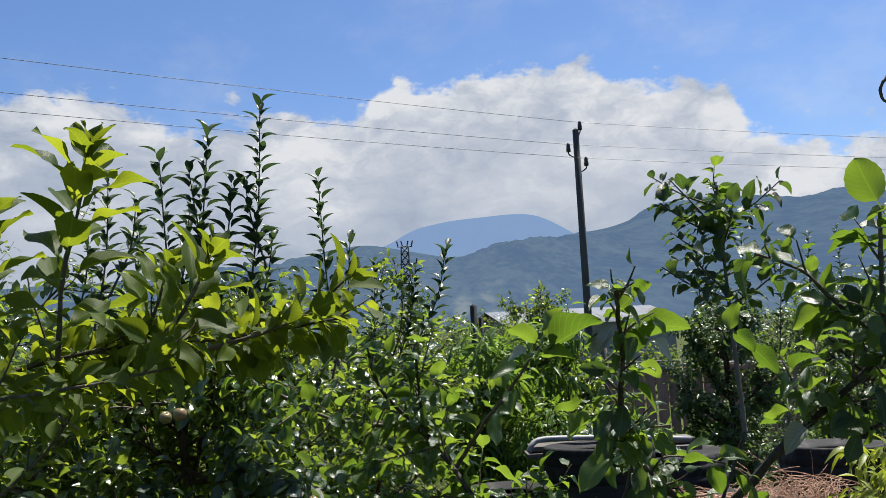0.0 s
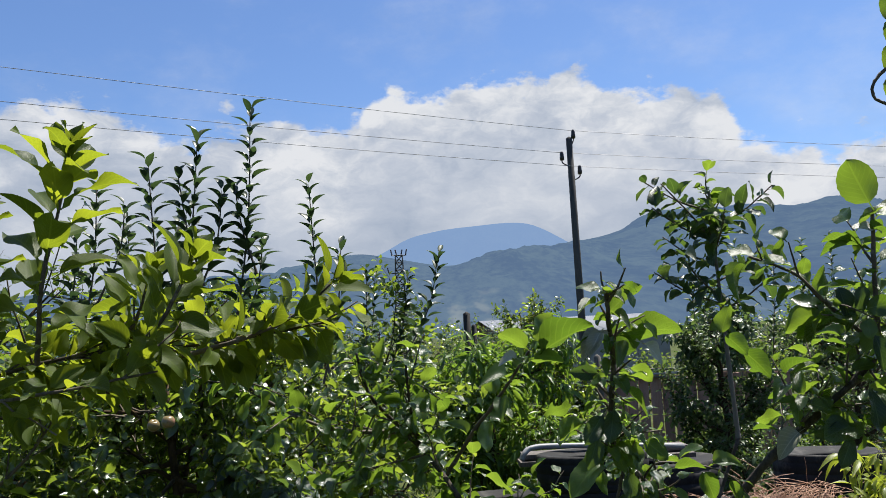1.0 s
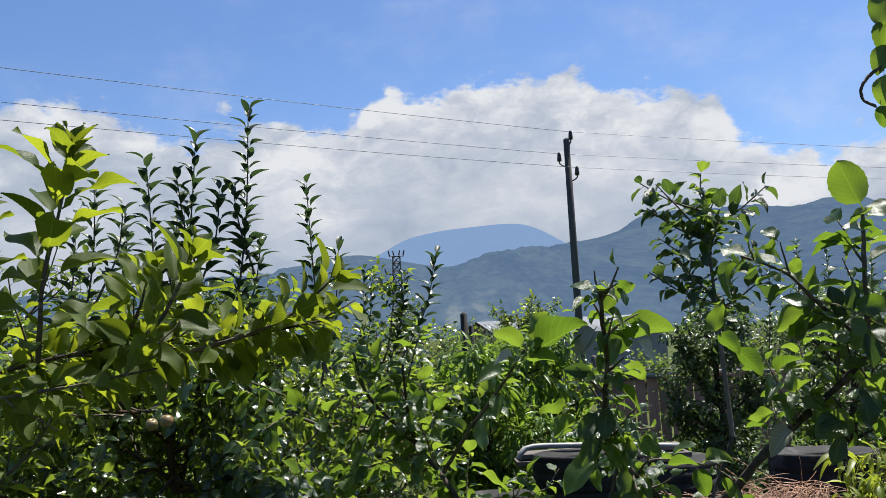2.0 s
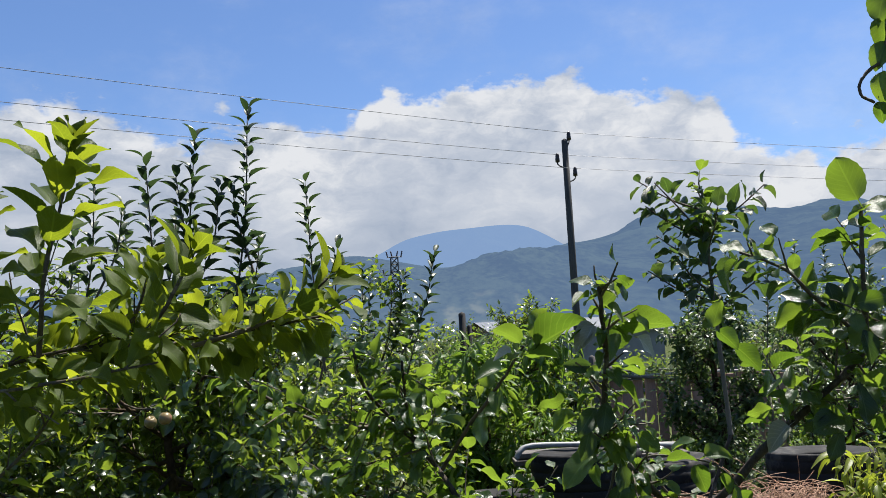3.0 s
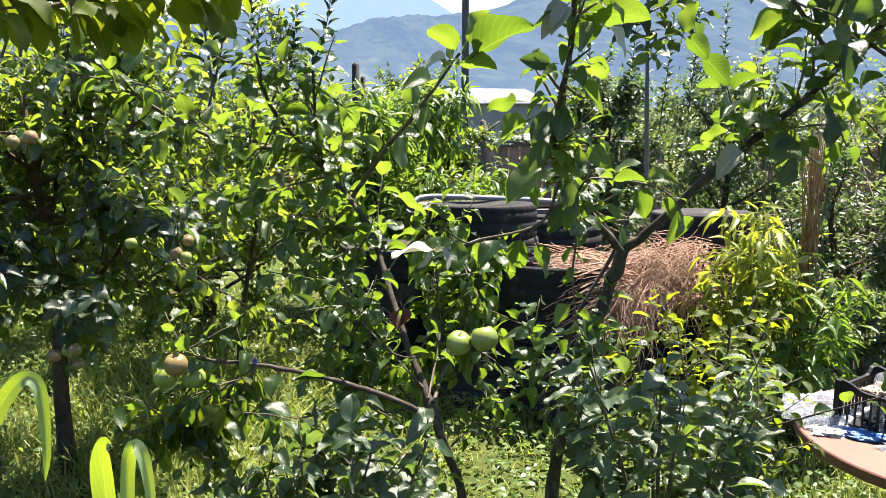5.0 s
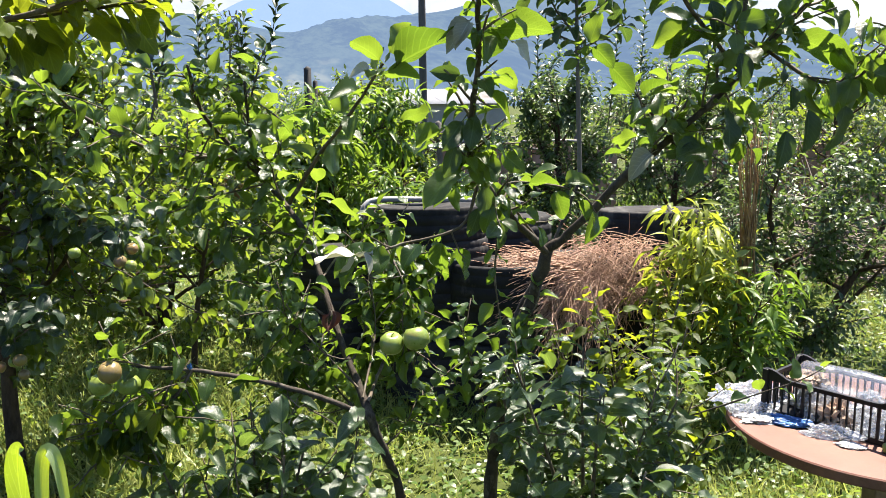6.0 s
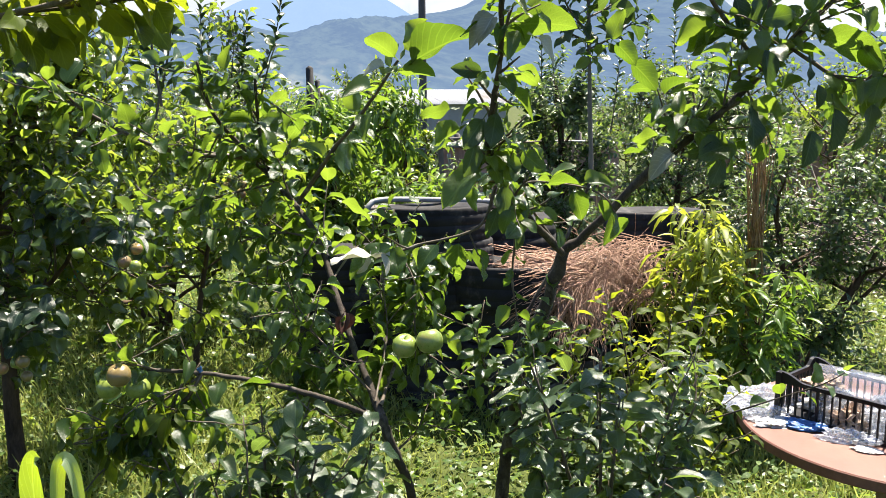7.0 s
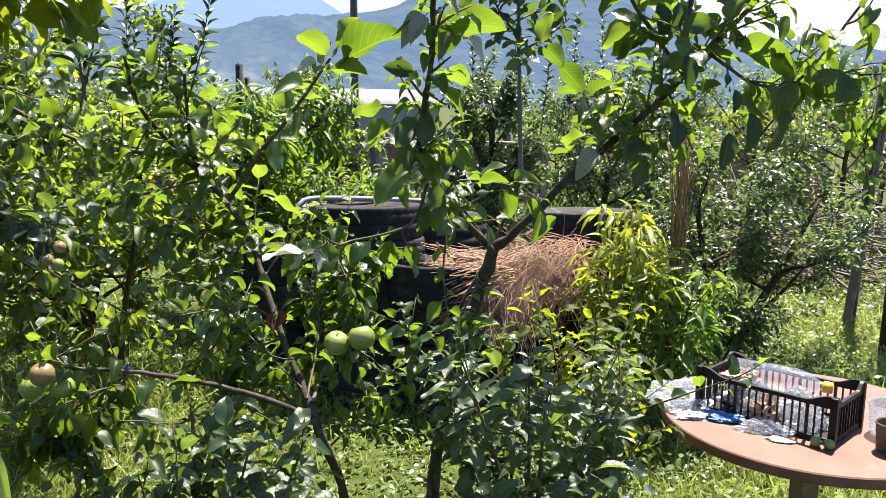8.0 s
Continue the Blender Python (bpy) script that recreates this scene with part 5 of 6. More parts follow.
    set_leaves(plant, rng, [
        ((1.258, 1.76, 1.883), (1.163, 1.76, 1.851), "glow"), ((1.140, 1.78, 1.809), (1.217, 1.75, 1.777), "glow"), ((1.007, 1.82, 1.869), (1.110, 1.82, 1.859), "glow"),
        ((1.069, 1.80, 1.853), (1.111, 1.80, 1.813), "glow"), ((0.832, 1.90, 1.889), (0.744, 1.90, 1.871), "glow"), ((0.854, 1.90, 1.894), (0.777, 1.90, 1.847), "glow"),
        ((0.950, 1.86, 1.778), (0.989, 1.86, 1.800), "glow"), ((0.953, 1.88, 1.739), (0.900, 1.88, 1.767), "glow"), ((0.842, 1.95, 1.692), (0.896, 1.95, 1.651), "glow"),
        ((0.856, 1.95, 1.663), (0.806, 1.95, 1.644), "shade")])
    # a curl of shoot that hangs from above
    bough(plant, rng, [(1.092, 1.9, 1.966), (1.16, 1.72, 2.35), (1.05, 1.56, 2.62), (0.90, 1.5, 2.55), (0.827, 1.500, 2.396), (0.813, 1.500, 2.322), (0.804, 1.500, 2.284)], 0.005, 0.002)
    bough(plant, rng, [(0.806, 1.500, 2.283), (0.784, 1.500, 2.273), (0.763, 1.500, 2.251), (0.762, 1.500, 2.229), (0.782, 1.500, 2.216)], 0.003, 0.0022)
    for at, axis, size, k in (((0.819, 1.500, 2.406), (-0.35, -0.1, -0.9), 0.062, 0), ((0.811, 1.500, 2.355), (-0.1, -0.1, -1.0), 0.055, 6), ((0.813, 1.500, 2.317), (-0.5, -0.1, -0.8), 0.052, 1), ((0.800, 1.500, 2.267), (-0.2, -0.2, -1.0), 0.05, 2), ((0.790, 1.500, 2.217), (0.0, -0.1, -1.0), 0.032, 7)):
        one_leaf(plant, at, axis, (-0.5, -0.8, 0.3), size, APPLE_LEAF_NEAR, rng, "apple", k)


def sapling_staked():
    plant, rng = sapling("staked_sapling", "slim young apple tree tied beside a grey stake", (1.05, 3.08, 0), 13)
    bough(plant, rng, [(0.70, 2.95, -0.05), (0.76, 3.0, 0.9), (0.92, 3.03, 1.25), (1.035, 3.05, 1.5)], 0.0065, 0.006, "trunk", BARK)
    bough(plant, rng, [(1.035, 3.05, 1.5), (1.03, 3.05, 1.6), (1.004, 3.03, 2.098), (0.99, 3.0, 2.33)], 0.0095, 0.004, "stake", OLD_WOOD, spacing=0.02, leaf=0.072, start=0.5, side_twigs=8)
    for a, h in ((0.2, 1.92), (2.6, 1.95), (3.9, 1.98), (0.4, 2.02), (2.2, 2.08), (3.3, 2.16), (4.6, 2.12), (5.6, 2.2), (1.3, 2.22), (2.9, 2.26)):
        ex, ey = math.cos(a), math.sin(a)
        bough(plant, rng, [(1.0, 3.03, h), (1.0 + ex * 0.11, 3.03 + ey * 0.11, h + 0.05), (1.0 + ex * 0.21, 3.03 + ey * 0.21, h + 0.12)], 0.004, 0.002, spacing=0.018, leaf=0.078, start=0.05, leaf_mat=SHADE_LEAF)
    bough(plant, rng, [(1.0, 3.03, 2.15), (0.93, 3.0, 2.24), (0.83, 3.0, 2.36)], 0.004, 0.002, spacing=0.04, leaf=0.075, start=0.3)


def branch_left():
    plant, rng = sapling("apple_tree", "apple tree reaching in with large bright leaves", (-1.25, 1.75, 0), 14)
    bough(plant, rng, [(-1.25, 1.75, -0.05), (-1.22, 1.76, 0.7), (-1.15, 1.76, 1.4), (-1.05, 1.76, 1.75)], 0.04, 0.02, "trunk", BARK)
    bough(plant, rng, [(-1.05, 1.76, 1.75), (-0.748, 1.75, 1.86), (-0.575, 1.8, 1.895), (-0.393, 1.87, 1.90), (-0.16, 1.85, 1.93)], 0.005, 0.0025, mat=BARK, spacing=0.012, leaf=0.084, start=0.12, leaf_mat=LIGHT_LEAF, kind="apple", sag=0.3, side_twigs=18, twig_len=0.13)
    fan_shoot(plant, rng, [(-0.62, 1.65, 1.88), (-0.588, 1.6, 2.01), (-0.56, 1.6, 2.133), (-0.535, 1.58, 2.205)], 0.082, 22, LIGHT_LEAF)
    fan_shoot(plant, rng, [(-0.80, 1.62, 1.85), (-0.745, 1.6, 1.98), (-0.72, 1.6, 2.11)], 0.082, 20, LIGHT_LEAF)
    fan_shoot(plant, rng, [(-0.50, 1.7, 1.88), (-0.40, 1.62, 1.94), (-0.345, 1.6, 2.03)], 0.074, 18, LIGHT_LEAF)
    fan_shoot(plant, rng, [(-0.42, 1.8, 1.88), (-0.29, 1.78, 1.91), (-0.20, 1.8, 1.95), (-0.14, 1.8, 2.0)], 0.072, 18, LIGHT_LEAF)
    fan_shoot(plant, rng, [(-0.56, 1.8, 1.88), (-0.50, 1.78, 1.95), (-0.47, 1.76, 2.02)], 0.072, 14, LIGHT_LEAF)
    fan_shoot(plant, rng, [(-0.90, 1.70, 1.80), (-0.86, 1.6, 1.90), (-0.84, 1.58, 2.0)], 0.074, 15, LIGHT_LEAF)
    bough(plant, rng, [(-1.14, 1.76, 1.42), (-0.90, 1.80, 1.56), (-0.779, 1.80, 1.647), (-0.704, 1.80, 1.717), (-0.645, 1.78, 1.79)], 0.005, 0.002, spacing=0.022, leaf=0.068, start=0.35, leaf_mat=LIGHT_LEAF, kind="plum", sag=0.15, side_twigs=7, twig_len=0.10)
    bough(plant, rng, [(-0.85, 1.70, 1.80), (-0.70, 1.58, 1.82), (-0.52, 1.55, 1.84), (-0.40, 1.6, 1.86)], 0.004, 0.002, spacing=0.013, leaf=0.07, start=0.1, leaf_mat=LIGHT_LEAF, kind="plum", sag=0.2, side_twigs=3)


def low_bush(label, at, height, wide, seed, stems, mat, leaf, kind="plum"):
    plant, rng = thing("apple_sapling", label, "tree", at), np.random.RandomState(seed)
    bough(plant, rng, [(at[0], at[1], -0.04), (at[0] + 0.01, at[1], height * 0.3), (at[0] + 0.02, at[1], height * 0.55)], 0.016, 0.010, "trunk", BARK)
    for i in range(stems):
        a = i * 2.4 + seed
        r = wide * rng.uniform(0.45, 1.0)
        z0 = height * rng.uniform(0.3, 0.55)
        z1 = height * rng.uniform(0.7, 1.0)
        p0 = (at[0] + 0.012, at[1], z0)
        p1 = (at[0] + math.cos(a) * r * 0.5, at[1] + math.sin(a) * r * 0.45, (z0 * 0.45 + z1 * 0.55))
        p2 = (at[0] + math.cos(a) * r, at[1] + math.sin(a) * r * 0.8, z1)
        bough(plant, rng, [p0, p1, p2], 0.006, 0.002, spacing=0.02, leaf=leaf, start=0.3, leaf_mat=mat, kind=kind, sag=0.35, side_twigs=5, twig_len=0.11)
    return plant, rng


sapling_left()
sapling_right()
sapling_staked()
branch_left()
bush, rng_bush = low_bush("low apple sapling with dull blue-green leaves", (0.72, 2.12, 0), 1.24, 0.31, 21, 20, BUSH_LEAF, 0.076)
bough(bush, rng_bush, [(0.80, 2.12, 0.98), (0.999, 2.15, 1.005), (1.086, 2.0, 1.108), (1.153, 1.95, 1.152), (1.202, 1.93, 1.188)], 0.0024, 0.0012, mat=BARK, spacing=0.055, leaf=0.062, start=0.35, leaf_mat=APPLE_LEAF_NEAR, kind="round")
low_bush("leafy sapling with yellow-green young leaves", (1.02, 2.5, 0), 1.22, 0.26, 23, 13, LIGHT_LEAF, 0.062)
low_bush("small apple sapling with drooping dull leaves", (-0.03, 2.08, 0), 1.12, 0.25, 22, 18, BUSH_LEAF, 0.066, "apple")


# ---- maize ----
def maize(at, height, blades):
    plant = thing("maize_plant", "young maize plant with broad arching leaves", "maize", at, "maize plants")
    v, q = tube([(0, 0, -0.03), (0.005, 0, height * 0.5), (0, 0.005, height)], [0.014, 0.012, 0.008], 9)
    child("stalk", quad_mesh("stalk", v, q, None, True, CORN_LEAF), plant)
    for points, wide, face in blades:
        line = spline(points, 7) - np.array(at)
        t = np.linspace(0, 1, len(line))
        tan = np.gradient(line, axis=0)
        side = np.cross(tan, face)
        side /= np.linalg.norm(side, axis=1)[:, None]
        normal = np.cross(side, tan)
        normal /= np.linalg.norm(normal, axis=1)[:, None]
        half = wide * (np.clip(t * 6 + 0.55, 0, 1) * (1 - t ** 3.0) ** 0.8 + 0.02)
        s = np.linspace(-1, 1, 7)
        wave = 0.10 * np.sin(16 * t[:, None] + 2.0 * np.sign(s[None])) * np.abs(s[None])
        v = line[:, None] + side[:, None] * (s[None] * half[:, None])[..., None] + normal[:, None] * ((0.35 * np.abs(s[None]) + wave) * half[:, None])[..., None]
        uv = np.stack([0.5 + 0.5 * s[None] + 0 * t[:, None], t[:, None] + 0 * s[None]], -1).reshape(-1, 2)
        i, j = np.meshgrid(np.arange(len(line) - 1), np.arange(6), indexing="ij")
        q = np.stack([i * 7 + j, i * 7 + j + 1, (i + 1) * 7 + j + 1, (i + 1) * 7 + j], -1).reshape(-1, 4)
        child("leaf", quad_mesh("leaf", v.reshape(-1, 3), q, uv, True, CORN_LEAF), plant)


maize((-0.42, 1.32, 0), 1.22, [
    ([(-0.432, 1.310, 1.248), (-0.421, 1.300, 1.354), (-0.418, 1.300, 1.426), (-0.417, 1.300, 1.484), (-0.423, 1.310, 1.523), (-0.436, 1.320, 1.536), (-0.442, 1.310, 1.529), (-0.444, 1.300, 1.498), (-0.444, 1.300, 1.460), (-0.445, 1.300, 1.424)], 0.0155, (0.25, -1.0, 0.1)),
    ([(-0.429, 1.330, 1.286), (-0.419, 1.330, 1.408), (-0.417, 1.330, 1.475), (-0.427, 1.340, 1.523), (-0.449, 1.350, 1.539), (-0.465, 1.350, 1.531), (-0.469, 1.340, 1.508), (-0.471, 1.340, 1.481)], 0.0085, (0.4, -1.0, 0.3)),
    ([(-0.426, 1.300, 1.354), (-0.436, 1.300, 1.377), (-0.448, 1.300, 1.398), (-0.465, 1.290, 1.415), (-0.496, 1.270, 1.434)], 0.006, (0.2, -0.8, 0.6)),
    ([(-0.42, 1.33, 1.10), (-0.424, 1.38, 1.29), (-0.393, 1.38, 1.384), (-0.358, 1.38, 1.438), (-0.337, 1.38, 1.43), (-0.334, 1.38, 1.36), (-0.338, 1.38, 1.32)], 0.0095, (0.5, -0.9, 0.5)),
    ([(-0.418, 1.31, 1.15), (-0.408, 1.30, 1.33), (-0.395, 1.30, 1.394), (-0.382, 1.30, 1.39), (-0.381, 1.30, 1.33), (-0.384, 1.30, 1.27)], 0.008, (0.6, -0.8, 0.4)),
    ([(-0.42, 1.33, 0.85), (-0.52, 1.42, 1.10), (-0.66, 1.50, 1.16), (-0.78, 1.55, 1.0)], 0.026, (0.2, -0.5, 1.0)),
    ([(-0.42, 1.31, 0.70), (-0.40, 1.22, 0.95), (-0.36, 1.10, 1.02), (-0.33, 1.0, 0.9)], 0.026, (0.3, -0.3, 1.0))])
maize((-0.238, 1.30, 0), 1.20, [
    ([(-0.238, 1.30, 1.12), (-0.247, 1.30, 1.28), (-0.253, 1.30, 1.35), (-0.248, 1.29, 1.395), (-0.238, 1.28, 1.402)], 0.0145, (-0.3, -1.0, 0.3)),
    ([(-0.238, 1.30, 1.15), (-0.232, 1.30, 1.34), (-0.224, 1.30, 1.388), (-0.213, 1.30, 1.374), (-0.207, 1.30, 1.31), (-0.206, 1.30, 1.25)], 0.008, (0.6, -0.8, 0.4)),
    ([(-0.238, 1.30, 0.85), (-0.15, 1.36, 1.06), (-0.05, 1.40, 1.05), (0.02, 1.42, 0.9)], 0.024, (0.0, -0.5, 1.0)),
    ([(-0.238, 1.30, 0.70), (-0.33, 1.25, 0.95), (-0.42, 1.2, 1.0), (-0.5, 1.18, 0.88)], 0.024, (0.0, -0.4, 1.0))])


# ---- tyres and stalks ----
def tyre_mesh(R, width):
    h, r = width / 2, R * 0.44
    upper = [(R, h * 0.05), (R, h * 0.50), (R * 0.994, h * 0.53), (R * 0.994, h * 0.60), (R * 0.998, h * 0.63), (R * 0.992, h * 0.90), (R * 0.965, h * 0.99), (R * 0.90, h * 1.0),
             (R * 0.80, h * 0.95), (R * 0.68, h * 0.84), (r * 1.05, h * 0.74), (r, h * 0.62), (r * 1.03, h * 0.55), (R * 0.94, h * 0.60)]
    prof = [(a, -z) for a, z in reversed(upper)] + [(R * 0.993, -h * 0.03), (R * 0.993, h * 0.03)] + upper
    blocks = lambda a, p: -0.006 * ((np.abs(p[:, 1]) < h * 0.92) & (np.abs(p[:, 1]) > h * 0.55) & (p[:, 0] > R * 0.98))[:, None] * (np.sin(a * 36) > 0.2)
    v, q = lathe(prof, 108, blocks, True)
    return quad_mesh("tyre", v, q, None, True, RUBBER)


SMALL_TYRE, BIG_TYRE = tyre_mesh(0.32, 0.203), tyre_mesh(0.53, 0.27)


def stack(me, x, y, count, thick, label, seed):
    full = 0.27 if me is BIG_TYRE else 0.203
    rng = np.random.RandomState(seed)
    g = float(ground_height(x, y))
    for i in range(count):
        ob = new("tyre", me)
        ob.location = (x + rng.normal(0, 0.02), y + rng.normal(0, 0.02), g + thick * (i + 0.5) * 0.985)
        ob.scale = (1, 1, thick / full)
        ob.rotation_mode = "ZYX"
        ob.rotation_euler = (-0.06 + rng.normal(0, 0.008), rng.normal(0, 0.008), rng.uniform(0, 6.28))
        tagged(ob, label, "tyre", "stacked tyres")


stack(BIG_TYRE, 1.33, 5.95, 4, 0.250, "large worn black tyre lying in a stack", 1)
stack(SMALL_TYRE, 0.92, 5.12, 6, 0.193, "worn black car tyre lying in a stack", 2)
stack(SMALL_TYRE, 1.29, 4.87, 4, 0.222, "dusty black car tyre lying in a stack", 3)
stack(SMALL_TYRE, 2.40, 5.40, 5, 0.222, "black car tyre in a stack behind stalks", 4)
stack(SMALL_TYRE, 1.72, 5.30, 4, 0.204, "black car tyre in a stack under stalks", 5)
stack(SMALL_TYRE, 0.40, 5.75, 4, 0.204, "black car tyre in a low shaded stack", 6)


def grey_pipe():
    line = spline([(0.505, 5.30, 1.125), (0.525, 5.31, 1.16), (0.57, 5.33, 1.185), (0.70, 5.35, 1.188), (1.10, 5.40, 1.165), (1.52, 5.46, 1.13)], 6)
    v, q = tube(line, 0.017, 12)
    tagged(new("pipe", quad_mesh("pipe", v, q, None, True, GREY_PIPE)), "grey plastic pipe lying across stacked tyres", "pipe")


grey_pipe()


def plank(at, length, turn):
    bm = bmesh.new()
    box(bm, 0.0, 0.0, 0.0, length, 0.16, 0.030, 0.003)
    ob = part("plank", bm, OLD_WOOD, None)
    ob.location, ob.rotation_euler = at, (0, 0, radians(turn))
    return tagged(ob, "weathered grey plank laid on the tyres", "plank", "planks on the tyres")


plank((0.538, 5.50, 1.091), 1.05, 4.0)
plank((0.511, 5.48, 1.051), 1.10, 2.0)


def stalk_heap():
    rng = np.random.RandomState(8)
    pieces = []
    centre = np.array([1.44, 4.80, 0.80])
    for i in range(2200):
        kind = rng.uniform()
        if kind < 0.40:
            # a thrown bundle whose cut ends fan out to one side
            start = centre + np.array([rng.uniform(0.0, 0.20), rng.uniform(-0.2, 0.15), rng.uniform(-0.14, 0.10)])
            w = np.array([-1.0, rng.normal(-0.35, 0.25), rng.normal(0.02, 0.16) + (start[2] - centre[2]) * 1.6])
            line = grow(rng, start, w, rng.uniform(0.18, 0.40), 5, 0.06, -0.04)
            thick = 0.0023
        elif kind < 0.55:
            start = centre + np.array([rng.uniform(-0.02, 0.30), rng.uniform(-0.28, -0.05), rng.uniform(-0.12, 0.02)])
            w = np.array([rng.normal(-0.4, 0.45), rng.normal(-0.4, 0.3), -0.8])
            line = grow(rng, start, w, rng.uniform(0.15, 0.42), 6, 0.16, -0.10)
            thick = 0.0019
        else:
            start = centre + np.array([rng.uniform(0.22, 0.72), rng.uniform(-0.1, 0.2), rng.uniform(-0.16, 0.18)])
            w = np.array([rng.normal(-0.5, 0.6), rng.normal(-0.5, 0.4), rng.normal(-0.15, 0.35)])
            line = grow(rng, start, w, rng.uniform(0.15, 0.38), 5, 0.12, -0.10)
            thick = 0.0020
        line[:, 2] = np.maximum(line[:, 2], 0.02)
        pieces.append(tube(line, np.linspace(thick, thick * 0.7, len(line)) * rng.uniform(0.6, 1.4), 4))
    ob = new("stalk_heap", quad_mesh("stalk_heap", *joined(pieces), None, True, STRAW))
    tagged(ob, "heap of dry pinkish-brown stalks thrown over tyres", "straw heap", kind="stuff")


def reed_bundle():
    rng = np.random.RandomState(9)
    top = thing("reed_bundle", "bundle of brown dry reeds leaning upright", "reeds", (2.43, 4.3, 0))
    for i in range(34):
        a, b = rng.normal(0, 0.028, 2), rng.normal(0, 0.075, 2)
        line = spline([(a[0], a[1], -0.02), (a[0] * 0.8, a[1] * 0.8, 0.8), (b[0] * 0.5, b[1] * 0.5, 1.52 + rng.normal(0, 0.09))], 4)
        child("reed", quad_mesh("reed", *tube(line, np.linspace(0.004, 0.0025, len(line)), 5), None, True, REED), top)


def brush_pile():
    rng = np.random.RandomState(10)
    pieces = []
    for i in range(420):
        p = np.array([5.7 + rng.normal(0, 0.75), 7.6 + rng.normal(0, 0.5), abs(rng.normal(0, 0.38)) + 0.02])
        line = grow(rng, p, rng.normal(0, 1, 3) * np.array([1, 1, 0.35]), rng.uniform(0.4, 1.1), 5, 0.12, 0.0)
        line[:, 2] = np.maximum(line[:, 2], 0.01)
        pieces.append(tube(line, np.linspace(0.012, 0.003, len(line)) * rng.uniform(0.5, 1.3), 4))
    tagged(new("brush_pile", quad_mesh("brush_pile", *joined(pieces), None, True, DRY_TWIGS)), "pile of grey cut brushwood", "brushwood", kind="stuff")


stalk_heap()
reed_bundle()
brush_pile()
stake("arbour_post", "rough trunk post carrying a vine", (4.80, 5.64), 2.1, 0.036, DRY_TWIGS, (0.12, 0.0))
stake("arbour_post", "slanting trunk post carrying a vine", (4.72, 5.60), 2.1, 0.032, DRY_TWIGS, (0.30, 0.05))
stake("arbour_post", "dark upright arbour post", (4.52, 4.96), 2.1, 0.05, BARK, (0.05, 0.0))


def arbour_vine():
    rng = np.random.RandomState(17)
    top = thing("grape_vine", "grape vine with broad bright leaves on posts", "vine", (4.7, 5.4, 0))
    wood, out = [], ([], [], [], [])
    for i in range(16):
        start = np.array([rng.uniform(-0.6, 0.5), rng.uniform(-0.6, 0.4), rng.uniform(1.75, 2.05)])
        line = grow(rng, start, (rng.normal(-0.4, 0.7), rng.normal(0, 0.6), rng.normal(0, 0.2)), rng.uniform(0.4, 0.9), 6, 0.18, -0.03)
        wood.append(tube(line, np.linspace(0.008, 0.003, len(line)), 5))
        leaves_on(rng, line, 0.03, 0.10, 0.0, out, sag=0.4)
    line = spline([(0.1, 0.2, -0.03), (0.14, 0.22, 1.0), (0.0, 0.0, 1.9)], 6)
    wood.append(tube(line, np.linspace(0.02, 0.01, len(line)), 6))
    child("stem", quad_mesh("stem", *joined(wood), None, True, BARK), top)
    child("leaves", leaf_cloud("leaves", [leaf_shape("round", 5, 5, 0.3, 0.3, 0.1, s) for s in (3, 4)], *out, PEACH_LEAF, rng), top, kind="stuff")


arbour_vine()


# ---- the round table and what lies on it ----
TX, TY, TZ = 1.914, 2.604, 0.74


def round_table():
    top = thing("round_table", "round garden table with terracotta-red top on one post", "table", (TX, TY, 0))
    R = 0.482
    v, q = lathe([(0.001, TZ), (0.3, TZ), (R - 0.004, TZ), (R, TZ - 0.004)], 96)
    child("tabletop", quad_mesh("tabletop", v, q, None, False, TABLETOP), top)
    v, q = lathe([(R, TZ - 0.004), (R + 0.001, TZ - 0.03), (R - 0.006, TZ - 0.036), (0.001, TZ - 0.036)], 96)
    child("edge", quad_mesh("edge", v, q, None, False, TABLE_EDGE), top, "dark worn table edge")
    bm = bmesh.new()
    box(bm, -0.034, -0.034, -0.05, 0.034, 0.034, TZ - 0.036, 0.005)
    part("post", bm, TABLE_LEG, top)
    for a in (0, 90):
        bm = bmesh.new()
        box(bm, -0.3, -0.025, TZ - 0.08, 0.3, 0.025, TZ - 0.037, 0.004)
        bmesh.ops.rotate(bm, verts=bm.verts, cent=(0, 0, 0), matrix=Matrix.Rotation(radians(a + 20), 3, "Z"))
        part("bearer", bm, TABLE_LEG, top)


